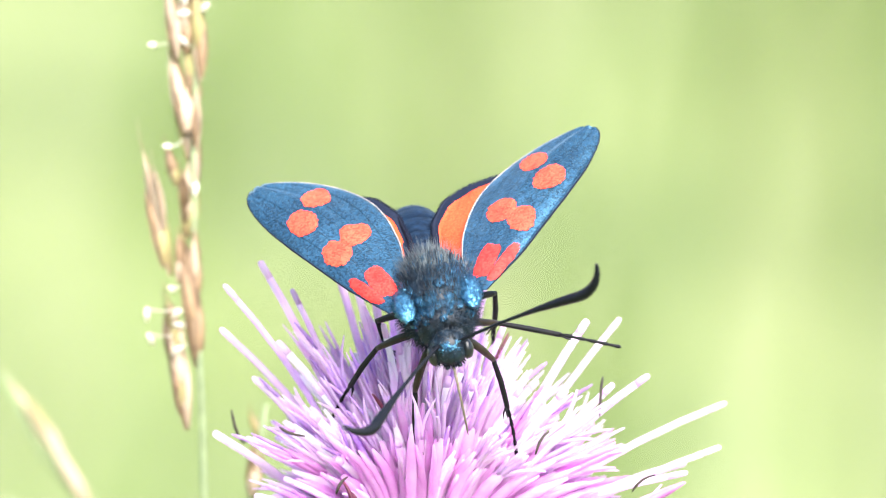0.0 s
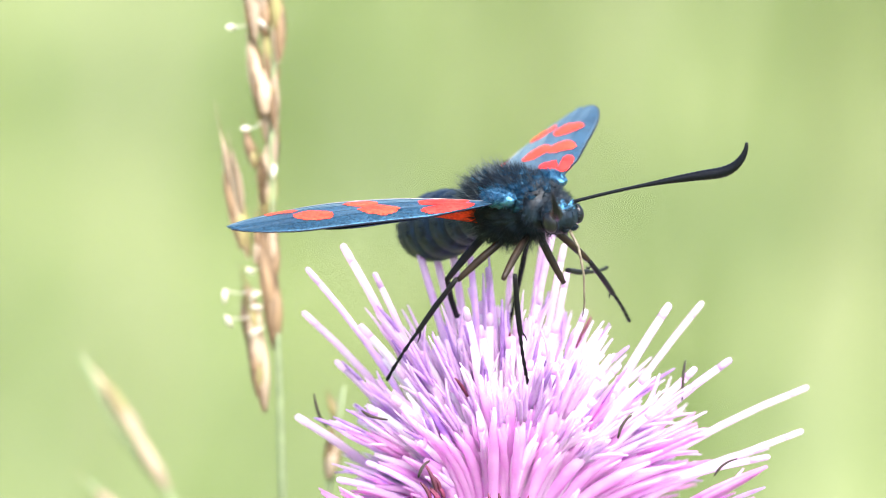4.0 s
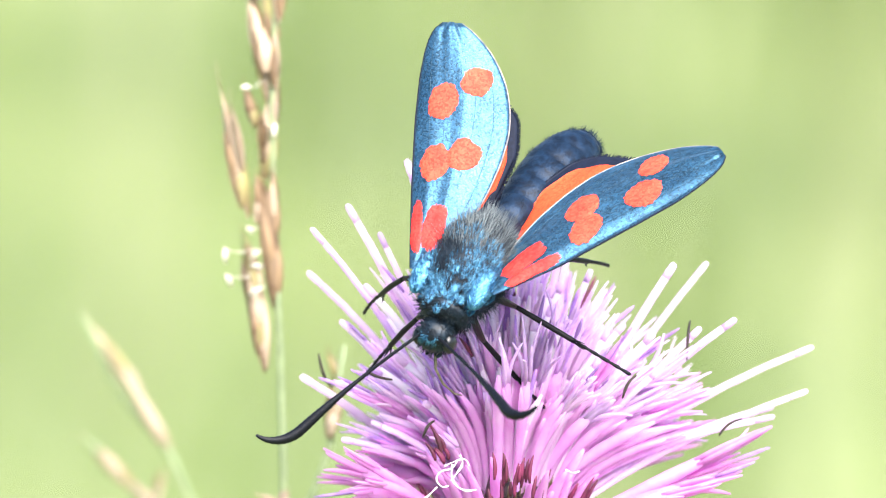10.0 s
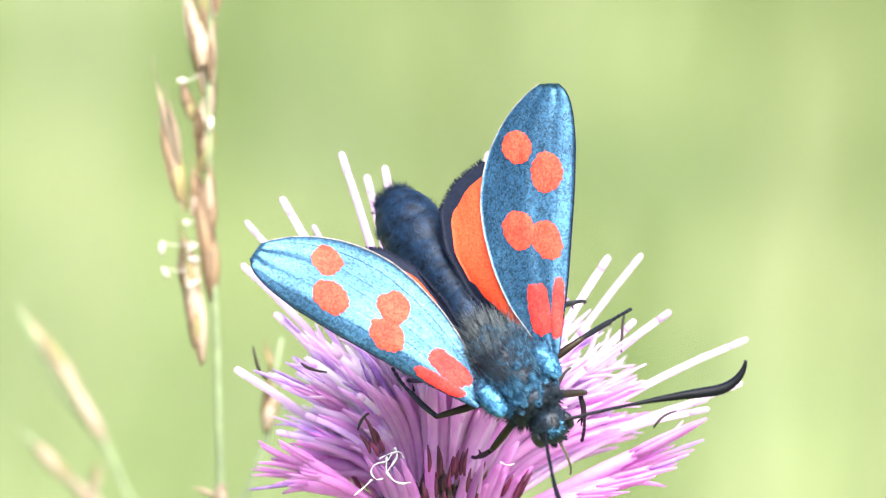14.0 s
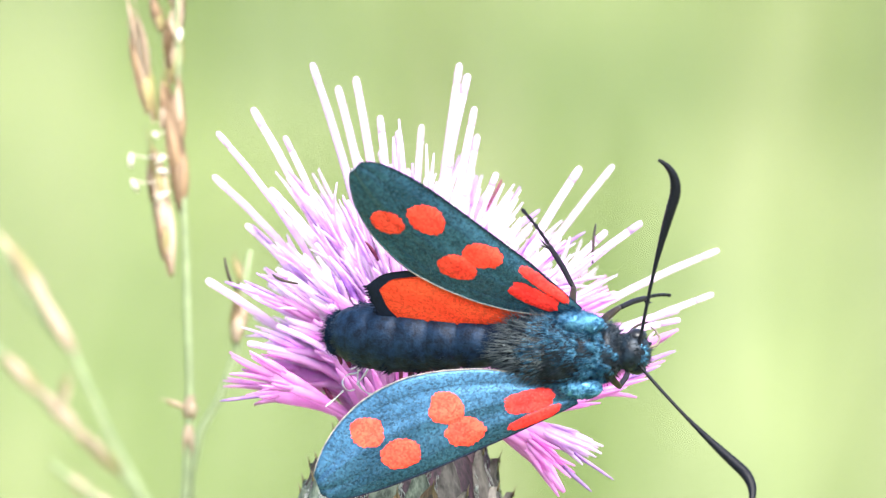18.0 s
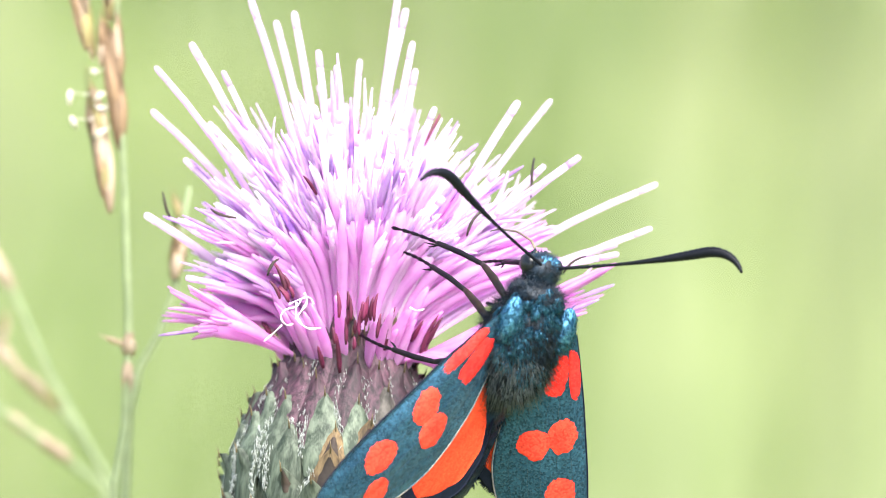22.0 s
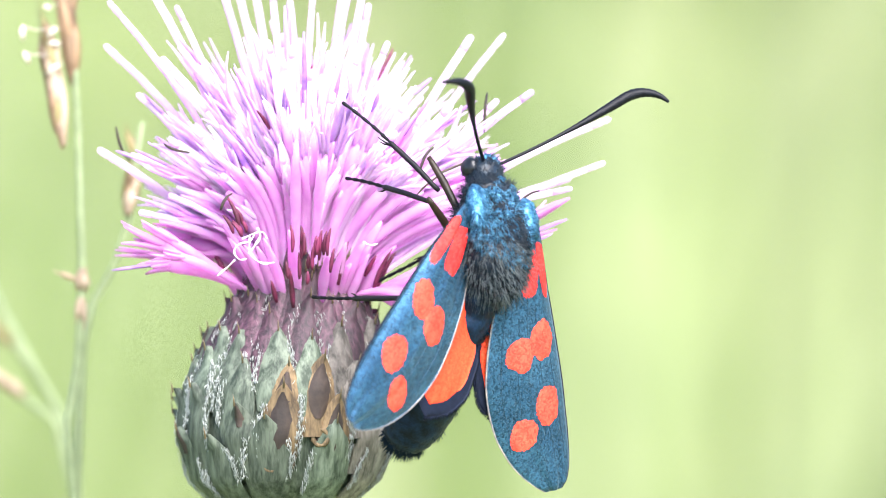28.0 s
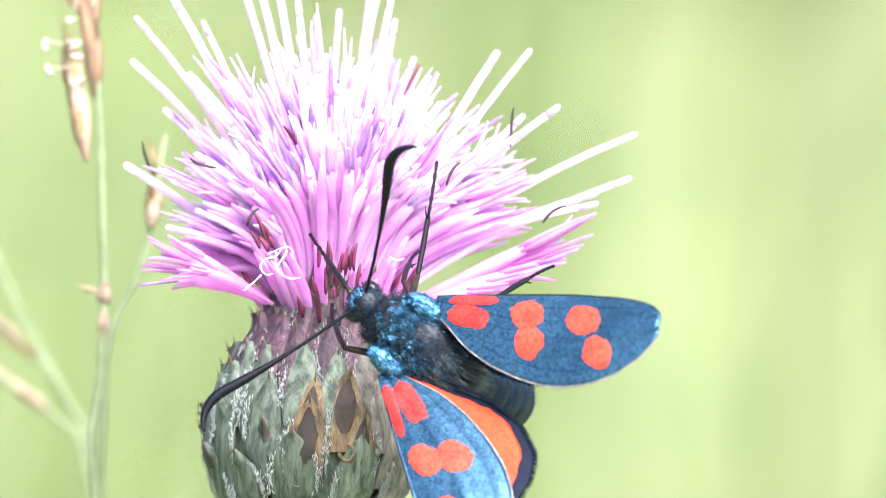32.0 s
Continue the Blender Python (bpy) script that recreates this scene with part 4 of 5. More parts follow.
    WING = {
        "L": [(0, 35, -1, -7, 12), (0.5, 32, -3, -11, 12), (1, 35, 4, -16, 12), (1.5, 32, 1, -15, 12), (2, 34, 12, -18, 12), (2.5, 43, 5, -17, 12), (3, 48, 3, -20, 12), (3.5, 50, 0, -13, 12), (5.5, 29, -1, -14, 12), (6, 33, -2, -17, 12), (7, 32, -1, -15, 12), (7.5, 37, -7, -11, 12), (8, 36, 2, -11, 12), (8.5, 35, 0, -16, 12), (9, 40, 7, -24, 12), (9.5, 37, -7, -17, 12), (10, 34, -5, -14, 12), (10.5, 35, 1, -13, 12), (11, 35, 1, -16, 12), (11.5, 33, 6, -10, 12), (12, 33, 7, -8, 12), (13, 34, 9, 4, 12), (14, 38, 16, -5, 12), (14.5, 42, 14, -9, 12), (16.5, 38, 19, -27, 20), (17, 34, 3, -33, 26), (18, 36, 11, -22, 29), (18.5, 30, 3, -19, 28), (19, 27, 0, -19, 22), (20, 27, 4, -13, 17), (20.5, 32, 11, -23, 20), (21, 8, -3, -25, 20), (21.5, 31, 0, -20, 20), (22, 31, -1, -10, 20), (23, 33, 6, -12, 20), (24, 35, 4, -10, 20), (25, 37, 14, -5, 20), (26, 33, 3, -8, 20), (26.5, 34, -13, -12, 20), (28.5, 28, -11, -21, 20), (29, 33, 6, -23, 20), (29.5, 27, -7, -27, 20), (30, 16, 3, -24, 2), (30.5, 32, 38, -7, 8), (31, 32, 30, 20, 7), (31.5, 29, 29, 13, 8), (32, 33, 36, 6, 9)],
        "R": [(0, 24, -1, 5, 0), (0.5, 26, -8, 6, 0), (1, 24, 3, 1, 0), (1.5, 27, -1, -3, 0), (2, 26, 10, -9, 0), (2.5, 18, 5, -9, 0), (3, 68, 10, 3, -12), (3.5, 76, 9, 3, -12), (5.5, 29, 0, -3, 0), (6, 26, -1, -4, 0), (7, 31, -1, -4, 0), (7.5, 23, -6, 0, 0), (8, 23, 3, 0, 0), (8.5, 24, 1, -2, 0), (9, 30, -1, -8, 0), (9.5, 24, -8, -7, 0), (10, 19, 6, -11, 0), (10.5, 25, -2, -3, 0), (11, 24, 0, 0, 0), (11.5, 26, 4, 2, 0), (12, 26, 10, 3, 0), (13, 26, 10, 3, 0), (14, 23, 15, -5, 0), (14.5, 29, 27, -4, 0), (16.5, 26, 21, -5, -8), (17, 24, 10, -3, -8), (18, 21, 11, -5, -8), (18.5, 23, -2, -10, -8), (19, 30, -8, -19, -5), (20, 36, -8, -16, -4), (20.5, 23, 3, -18, -4), (21, 21, 0, -21, -4), (21.5, 31, -11, -26, 0), (22, 26, -9, -32, 6), (23, 24, -4, -48, 6), (24, 22, -2, -28, 6), (25, 24, 3, 0, -4), (26, 23, -5, -9, -3), (26.5, 27, -25, -8, -2), (28.5, 28, -22, -18, 0), (29, 25, -8, -21, 0), (29.5, 33, -17, -18, 0), (30, 19, -4, -15, -2), (30.5, 30, 60, 19, -8), (31, 34, 43, 20, -8), (31.5, 29, 44, 11, -8), (32, 35, 38, 21, -6)],
    }
    ANTENNA = {
        "L": [(0, 0.35, 0.76, 0.54, -0.55, -0.30, 0.78), (0.5, 0.50, 0.84, 0.22, -0.25, -0.11, 0.96), (1, 0.65, 0.75, 0.15, -0.48, 0.25, 0.84), (1.5, 0.10, 0.93, 0.36, -0.63, -0.22, 0.74), (2, 0.41, 0.89, 0.21, -0.52, 0.04, 0.85), (2.5, 0.52, 0.54, 0.66, -0.58, -0.34, 0.74), (3, 0.92, 0.31, 0.24, -0.22, -0.09, 0.97), (3.5, 0.88, 0.41, 0.22, -0.20, -0.09, 0.98), (5.5, 0.10, 0.99, 0.05, -0.40, -0.01, 0.92), (6, 0.00, 1.00, 0.09, -0.48, -0.08, 0.87), (7, 0.46, 0.89, -0.07, -0.10, 0.13, 0.99), (7.5, 0.44, 0.90, 0.06, -0.34, 0.10, 0.94), (8, 0.50, 0.83, -0.23, -0.45, 0.48, 0.75), (8.5, 0.19, 0.92, 0.34, -0.70, -0.12, 0.70), (9, 0.57, 0.82, 0.05, -0.52, 0.31, 0.79), (9.5, 0.41, 0.78, -0.47, -0.49, 0.62, 0.61), (10, 0.36, 0.87, 0.33, -0.92, 0.28, 0.27), (10.5, 0.12, 0.94, -0.31, -0.33, 0.33, 0.88), (11, 0.33, 0.94, -0.02, -0.28, 0.12, 0.95), (11.5, 0.17, 0.98, -0.07, -0.47, 0.14, 0.87), (12, 0.38, 0.91, -0.15, -0.53, 0.35, 0.77), (13, 0.41, 0.91, -0.10, -0.53, 0.32, 0.79), (14, 0.32, 0.95, -0.01, -0.74, 0.26, 0.62), (14.5, 0.26, 0.95, 0.17, -0.74, 0.08, 0.67), (16.5, 0.42, 0.91, 0.06, -0.69, 0.28, 0.67), (17, 0.44, 0.90, -0.03, -0.90, 0.44, -0.04), (18, 0.09, 1.00, 0.04, -0.96, 0.08, 0.27), (18.5, 0.26, 0.90, 0.35, -0.87, 0.38, -0.32), (19, 0.12, 0.99, 0.09, -0.81, 0.15, -0.57), (20, 0.12, 0.96, 0.27, -0.46, 0.29, -0.84), (20.25, 0.19, 0.87, -0.46, -0.92, -0.00, -0.39), (20.5, -0.23, 0.43, -0.88, -0.95, 0.12, 0.30), (21, -0.44, -0.42, -0.79, -0.89, 0.28, 0.34), (21.5, -0.48, 0.06, -0.87, -0.88, -0.03, 0.48), (21.75, -0.12, 0.78, -0.62, -0.96, 0.07, 0.27), (22, 0.32, 0.94, 0.09, -0.94, 0.30, 0.18), (23, 0.34, 0.87, 0.37, -0.93, 0.36, 0.02), (24, 0.38, 0.79, 0.48, -0.92, 0.39, 0.09), (25, 0.47, 0.82, 0.32, -0.87, 0.38, 0.32), (26, 0.46, 0.78, 0.43, -0.58, 0.63, -0.52), (26.5, -0.21, 0.91, 0.36, -0.98, -0.21, -0.03), (27.5, 0.02, 0.88, 0.47, -0.70, 0.35, -0.62), (28.5, 0.08, 0.74, 0.67, 0.09, 0.66, -0.74), (29, 0.33, 0.63, 0.71, -0.18, 0.78, -0.60), (29.5, -0.04, 0.70, 0.72, -0.09, 0.71, -0.70), (30, -0.25, 0.86, 0.45, -0.95, -0.12, -0.30), (30.5, 0.43, 0.59, 0.68, -0.64, 0.73, -0.23), (31, 0.34, 0.64, 0.69, -0.91, 0.41, 0.07), (31.5, -0.27, 0.81, 0.52, -0.51, 0.34, -0.79), (31.75, 0.09, 0.92, 0.37, -0.93, 0.22, -0.31), (32, 0.26, 0.97, 0.00, -0.91, 0.25, 0.34)],
        "R": [(0, 0.78, -0.58, 0.23, -0.57, -0.51, 0.65), (0.5, 0.46, -0.81, 0.38, -0.75, -0.12, 0.66), (1, 0.67, -0.74, -0.01, -0.46, -0.43, 0.78), (1.5, 0.94, -0.32, 0.09, -0.27, -0.59, 0.76), (2, 0.85, -0.41, 0.34, -0.53, -0.64, 0.55), (2.5, 0.56, -0.71, 0.42, -0.72, -0.16, 0.68), (3, 0.75, -0.60, 0.30, -0.26, 0.15, 0.95), (3.5, 0.75, -0.60, 0.30, -0.23, 0.20, 0.95), (5.5, 0.77, -0.42, 0.48, -0.63, -0.42, 0.65), (6, 0.81, -0.35, 0.47, -0.57, -0.29, 0.77), (7, 0.01, -0.75, 0.66, -0.07, 0.66, 0.75), (7.5, 0.61, -0.79, 0.08, -0.16, -0.02, 0.99), (8, 0.46, -0.81, -0.37, -0.32, -0.54, 0.78), (8.5, 0.59, -0.79, -0.16, -0.37, -0.44, 0.82), (9, 0.90, -0.44, -0.05, 0.04, -0.04, 1.00), (9.5, 0.62, -0.70, -0.35, -0.16, -0.55, 0.82), (10, 0.81, -0.59, -0.04, -0.37, -0.56, 0.75), (10.5, 0.88, -0.45, -0.17, -0.11, -0.54, 0.83), (11, 0.90, -0.37, -0.21, -0.19, -0.79, 0.59), (11.5, 0.77, -0.62, -0.16, -0.36, -0.63, 0.69), (12, 0.80, -0.60, -0.07, -0.51, -0.73, 0.46), (13, 0.78, -0.62, 0.10, -0.59, -0.68, 0.43), (14, 0.77, -0.41, 0.49, -0.59, -0.75, 0.30), (14.5, 0.73, -0.49, 0.47, -0.67, -0.63, 0.39), (16.5, 0.58, -0.73, 0.36, -0.81, -0.50, 0.29), (17, 0.76, -0.52, -0.40, -0.53, -0.84, 0.10), (18, 0.62, -0.60, 0.50, -0.78, -0.47, 0.41), (18.5, 0.70, -0.71, 0.07, -0.71, -0.70, 0.08), (19, 0.46, -0.87, 0.16, -0.88, -0.43, 0.22), (20, 0.29, -0.87, 0.39, -0.96, -0.25, 0.15), (20.5, -0.30, -0.94, 0.16, -0.91, 0.33, 0.24), (21, -0.15, -0.97, 0.20, -0.84, 0.23, 0.49), (21.5, 0.39, -0.84, 0.37, -0.82, -0.14, 0.55), (22, 0.33, -0.57, 0.75, -0.91, 0.02, 0.42), (23, 0.58, -0.81, -0.08, -0.64, -0.51, 0.58), (24, 0.48, -0.65, 0.59, -0.83, -0.11, 0.55), (25, 0.37, -0.76, 0.53, -0.77, 0.07, 0.64), (26, 0.37, -0.93, 0.05, -0.73, -0.26, 0.63), (26.5, 0.67, -0.57, 0.47, -0.69, -0.24, 0.69), (28.5, 0.32, -0.86, 0.39, -0.94, -0.35, 0.01), (29, 0.08, -0.94, 0.32, -0.98, -0.02, 0.18), (29.5, 0.24, -0.81, 0.54, -0.97, -0.20, 0.13), (30, 0.70, -0.56, 0.44, -0.55, -0.04, 0.83), (30.5, 0.42, -0.86, 0.28, -0.81, -0.22, 0.55), (31, 0.36, -0.91, -0.23, -0.90, -0.40, 0.18), (31.5, 0.14, -0.67, 0.73, -0.95, -0.29, -0.08), (32, 0.29, -0.77, 0.57, -0.96, -0.22, 0.19)],
    }
    ABDOMEN = [(0, 18, 2), (0.5, 17, 8), (1, 14, 5), (1.5, 29, 0), (2, 23, 3), (2.5, 14, 1), (3, 10, -13), (3.5, 13, -15), (5.5, 22, -0), (6, 28, -1), (7, 12, 4), (7.5, 23, 6), (8, 14, 4), (8.5, 17, 5), (9, 17, 12), (9.5, 24, 6), (10, 26, 1), (10.5, 15, 1), (11, 11, -4), (11.5, 12, 1), (12, 8, 2), (13, 4, -2), (14, 0, -5), (14.5, 2, -12), (16.5, -1, -9), (17, 37, 0), (18, 12, 2), (18.5, 10, -2), (19, 21, -9), (20, 22, -9), (20.5, 49, 11), (21, 32, 5), (21.5, 32, 7), (22, 30, 8), (23, 29, 7), (24, 26, 9), (25, 22, 9), (26, 27, 10), (26.5, 34, 10), (28.5, 51, 3), (29, 36, 5), (29.5, 36, 4), (30, 27, -4), (30.5, 66, 0), (31, 66, 0), (31.5, 66, 0), (32, 65, 1), ]
    LEGS = {
        "LF": [(0, -0.38, 0.40, -0.84, -0.11, 0.06, -0.99), (0.5, -0.54, 0.00, -0.84, 0.18, 0.44, -0.88), (1, -0.24, 0.42, -0.87, -0.25, 0.27, -0.93), (2, -0.42, 0.32, -0.85, 0.00, 0.11, -0.99), (2.5, -0.41, 0.63, -0.66, 0.04, 0.54, -0.84), (3, -0.06, 0.77, -0.63, -0.16, 0.62, -0.76), (3.5, -0.05, 0.65, -0.76, -0.33, 0.66, -0.68), (5.5, -0.19, 0.78, -0.59, -0.26, 0.29, -0.92), (7, 0.91, 0.27, 0.30, -0.49, 0.39, -0.78), (7.5, -0.42, 0.27, -0.86, -0.11, 0.07, -0.99), (8, -0.52, 0.35, -0.78, -0.33, 0.06, -0.94), (9, 0.01, 0.43, -0.90, -0.15, 0.26, -0.95), (10, -0.12, -0.20, -0.97, -0.01, 0.25, -0.97), (10.5, 0.36, 0.71, -0.60, -0.07, 0.46, -0.89), (11, 0.10, 0.23, -0.97, -0.42, 0.23, -0.88), (12, -0.40, 0.47, -0.79, -0.15, 0.39, -0.91), (13, -0.39, 0.53, -0.75, -0.13, 0.37, -0.92), (14.5, 0.23, 0.57, -0.79, -0.10, -0.10, -0.99), (17, 0.57, 0.03, -0.82, 0.47, 0.02, -0.88), (18, 0.27, 0.10, -0.96, 0.30, -0.08, -0.95), (19, 0.47, -0.13, -0.87, 0.34, -0.28, -0.90), (20, 0.51, -0.33, -0.79, 0.42, -0.31, -0.85), (21, -0.02, -0.74, -0.67, 0.03, -0.17, -0.99), (21.5, 0.49, -0.06, -0.87, -0.03, -0.14, -0.99), (22, 0.26, -0.09, -0.96, -0.02, 0.17, -0.99), (23, 0.15, -0.25, -0.96, -0.08, 0.22, -0.97), (24, 0.14, -0.13, -0.98, -0.20, 0.20, -0.96), (25, -0.08, 0.53, -0.84, -0.55, 0.09, -0.83), (26, 0.04, 0.42, -0.91, -0.25, -0.26, -0.93), (29, 0.78, -0.32, -0.53, 0.83, -0.14, -0.55), (30, -0.12, -0.20, -0.97, 0.00, 0.15, -0.99), (31, 0.81, 0.57, 0.14, 0.63, 0.50, -0.60), (32, 0.95, -0.29, -0.09, 0.42, -0.14, -0.89), ],
        "LM": [(0, -0.55, 0.57, -0.61, -0.07, 0.85, -0.52), (0.5, 0.12, 0.93, -0.34, -0.42, 0.70, -0.58), (1, -0.41, 0.88, -0.26, -0.34, 0.78, -0.53), (2, -0.50, 0.71, -0.50, -0.13, 0.75, -0.65), (3, 0.43, 0.09, -0.90, -0.65, 0.65, -0.40), (5.5, -0.27, 0.77, -0.58, 0.00, 0.85, -0.52), (6, -0.23, 0.74, -0.63, -0.04, 0.67, -0.74), (7, -0.19, 0.73, -0.66, -0.22, 0.69, -0.69), (7.5, -0.45, 0.84, -0.29, -0.33, 0.72, -0.61), (8, -0.53, 0.59, -0.61, -0.10, 0.87, -0.48), (9, -0.36, 0.74, -0.57, -0.52, 0.57, -0.63), (9.5, -0.27, 0.30, -0.92, 0.07, 0.72, -0.69), (10, -0.36, -0.03, -0.93, 0.05, 0.88, -0.48), (11, -0.22, 0.86, -0.46, -0.30, 0.55, -0.78), (12, -0.49, 0.74, -0.47, -0.43, 0.50, -0.75), (13, -0.25, 0.91, -0.33, -0.38, 0.51, -0.77), (14, 0.05, 0.99, 0.12, -0.31, 0.57, -0.76), (16.5, 0.00, 0.79, -0.61, -0.10, -0.10, -0.99), (18, 0.03, 0.34, -0.94, -0.43, 0.39, -0.82), (19, 0.19, 0.80, 0.56, 0.02, -0.06, -1.00), (20, 0.16, 0.96, 0.24, -0.13, 0.22, -0.97), (20.5, 0.47, 0.88, -0.05, 0.02, 0.10, -0.99), (21, 0.42, 0.81, -0.40, 0.00, 0.06, -1.00), (21.5, 0.63, 0.49, -0.60, 0.14, -0.26, -0.96), (22, 0.27, -0.01, -0.96, 0.05, -0.01, -1.00), (23, 0.31, -0.15, -0.94, -0.03, 0.12, -0.99), (24, 0.14, -0.13, -0.98, -0.04, 0.14, -0.99), (25, -0.33, 0.20, -0.92, -0.35, 0.30, -0.89), (26, 0.16, 0.98, -0.13, -0.05, 0.35, -0.93), (26.5, 0.76, 0.61, -0.22, 0.32, -0.01, -0.95), (28.5, 0.32, 0.82, 0.47, 0.50, 0.14, -0.86), (29, 0.51, 0.68, 0.52, 0.24, 0.26, -0.93), (30, 0.64, 0.70, -0.32, -0.11, -0.28, -0.95), (31, 0.66, 0.73, 0.18, 0.69, 0.57, -0.45), (32, 0.89, 0.44, -0.06, 0.23, -0.15, -0.96), ],
        "LH": [(0, -0.57, 0.68, -0.46, -0.40, -0.10, -0.91), (0.5, -0.57, 0.68, -0.46, -0.40, -0.10, -0.91), (1, -0.57, 0.68, -0.46, -0.40, -0.10, -0.91), (1.5, -0.57, 0.68, -0.46, -0.40, -0.10, -0.91), (2, -0.57, 0.68, -0.46, -0.40, -0.10, -0.91), (2.5, -0.57, 0.68, -0.46, -0.40, -0.10, -0.91), (3, -0.57, 0.68, -0.46, -0.40, -0.10, -0.91), (3.5, -0.57, 0.68, -0.46, -0.40, -0.10, -0.91), (5.5, -0.57, 0.68, -0.46, -0.40, -0.10, -0.91), (6, -0.57, 0.68, -0.46, -0.40, -0.10, -0.91), (7, -0.57, 0.68, -0.46, -0.40, -0.10, -0.91), (7.5, -0.57, 0.68, -0.46, -0.40, -0.10, -0.91), (9, -0.82, 0.40, -0.40, -0.68, 0.06, -0.73), (10.5, -0.57, 0.68, -0.46, -0.40, -0.10, -0.91), (11, -0.57, 0.68, -0.46, -0.40, -0.10, -0.91), (11.5, -0.57, 0.68, -0.46, -0.40, -0.10, -0.91), (12, -0.57, 0.68, -0.46, -0.40, -0.10, -0.91), (14, -0.08, 0.98, 0.18, -0.31, 0.37, -0.87), (16.5, -0.57, 0.68, -0.46, -0.40, -0.10, -0.91), (17, -0.57, 0.68, -0.46, -0.40, -0.10, -0.91), (19, -0.62, 0.69, -0.37, 0.06, -0.14, -0.99), (20, -0.45, 0.89, -0.09, 0.16, 0.17, -0.97), (20.5, 0.07, 0.99, -0.10, 0.23, -0.03, -0.97), (21, 0.21, 0.95, 0.24, 0.21, 0.09, -0.97), (21.5, 0.08, 0.97, -0.23, -0.22, -0.21, -0.95), (22, -0.42, 0.26, -0.87, -0.14, 0.06, -0.99), (23, -0.58, 0.71, -0.39, -0.17, 0.04, -0.98), (24, -0.57, 0.74, -0.37, -0.27, 0.01, -0.96), (25, -0.72, 0.69, -0.07, -0.64, 0.00, -0.77), (26, -0.70, 0.70, -0.11, -0.30, 0.02, -0.95), (26.5, 0.11, 0.70, -0.71, -0.03, -0.06, -1.00), (28.5, -0.54, 0.80, -0.26, 0.28, 0.18, -0.94), (29, -0.49, 0.87, 0.06, 0.02, 0.15, -0.99), (30, -0.62, 0.20, -0.76, -0.42, 0.01, -0.91), (31, 0.72, 0.68, 0.17, 0.36, 0.63, -0.69), (32, -0.57, 0.68, -0.46, -0.40, -0.10, -0.91), ],
        "RF": [(0, -0.16, -0.37, -0.91, -0.07, -0.14, -0.99), (0.5, -0.08, -0.55, -0.83, -0.18, -0.09, -0.98), (1, 0.17, -0.68, -0.72, -0.01, -0.34, -0.94), (2, -0.69, -0.31, -0.65, -0.02, -0.41, -0.91), (2.5, -0.14, -0.70, -0.70, -0.37, -0.45, -0.81), (3, 0.69, -0.65, -0.31, -0.36, 0.54, -0.76), (3.5, 0.62, -0.73, -0.31, -0.31, 0.27, -0.91), (5.5, -0.47, -0.22, -0.85, 0.11, -0.20, -0.97), (6, -0.57, -0.23, -0.79, 0.25, -0.43, -0.87), (7, -0.35, -0.20, -0.92, 0.31, -0.15, -0.94), (7.5, -0.20, -0.53, -0.82, -0.22, -0.15, -0.96), (8, -0.21, -0.52, -0.83, -0.09, -0.08, -0.99), (9, -0.24, -0.85, -0.46, -0.31, -0.29, -0.90), (9.5, 0.73, -0.35, -0.59, -0.06, -0.09, -0.99), (10, -0.05, -0.73, -0.68, 0.23, -0.61, -0.76), (10.5, -0.03, -0.41, -0.91, -0.14, -0.23, -0.96), (11, -0.36, 0.08, -0.93, 0.21, -0.20, -0.96), (12, -0.48, -0.16, -0.86, 0.11, -0.19, -0.98), (13, -0.47, -0.21, -0.85, 0.03, -0.12, -0.99), (14, -0.15, -0.53, -0.83, -0.43, -0.06, -0.90), (17, 0.58, -0.59, -0.56, 0.47, -0.31, -0.83), (18.5, 0.23, -0.57, -0.79, -0.10, 0.10, -0.99), (19, 0.23, -0.57, -0.79, -0.10, 0.10, -0.99), (21, 0.65, -0.03, -0.76, -0.05, -0.50, -0.87), (23, 0.23, -0.57, -0.79, -0.10, 0.10, -0.99), (24, 0.23, -0.57, -0.79, -0.10, 0.10, -0.99), (25, 0.23, -0.57, -0.79, -0.10, 0.10, -0.99), (26, 0.23, -0.57, -0.79, -0.10, 0.10, -0.99), (26.5, 0.23, -0.57, -0.79, -0.10, 0.10, -0.99), (28.5, 0.23, -0.57, -0.79, -0.10, 0.10, -0.99), (30, 0.54, -0.78, 0.31, -0.03, -0.94, -0.34), (31, 0.23, -0.57, -0.79, -0.10, 0.10, -0.99), (32, 0.11, -0.54, -0.84, 0.32, -0.74, -0.59), ],
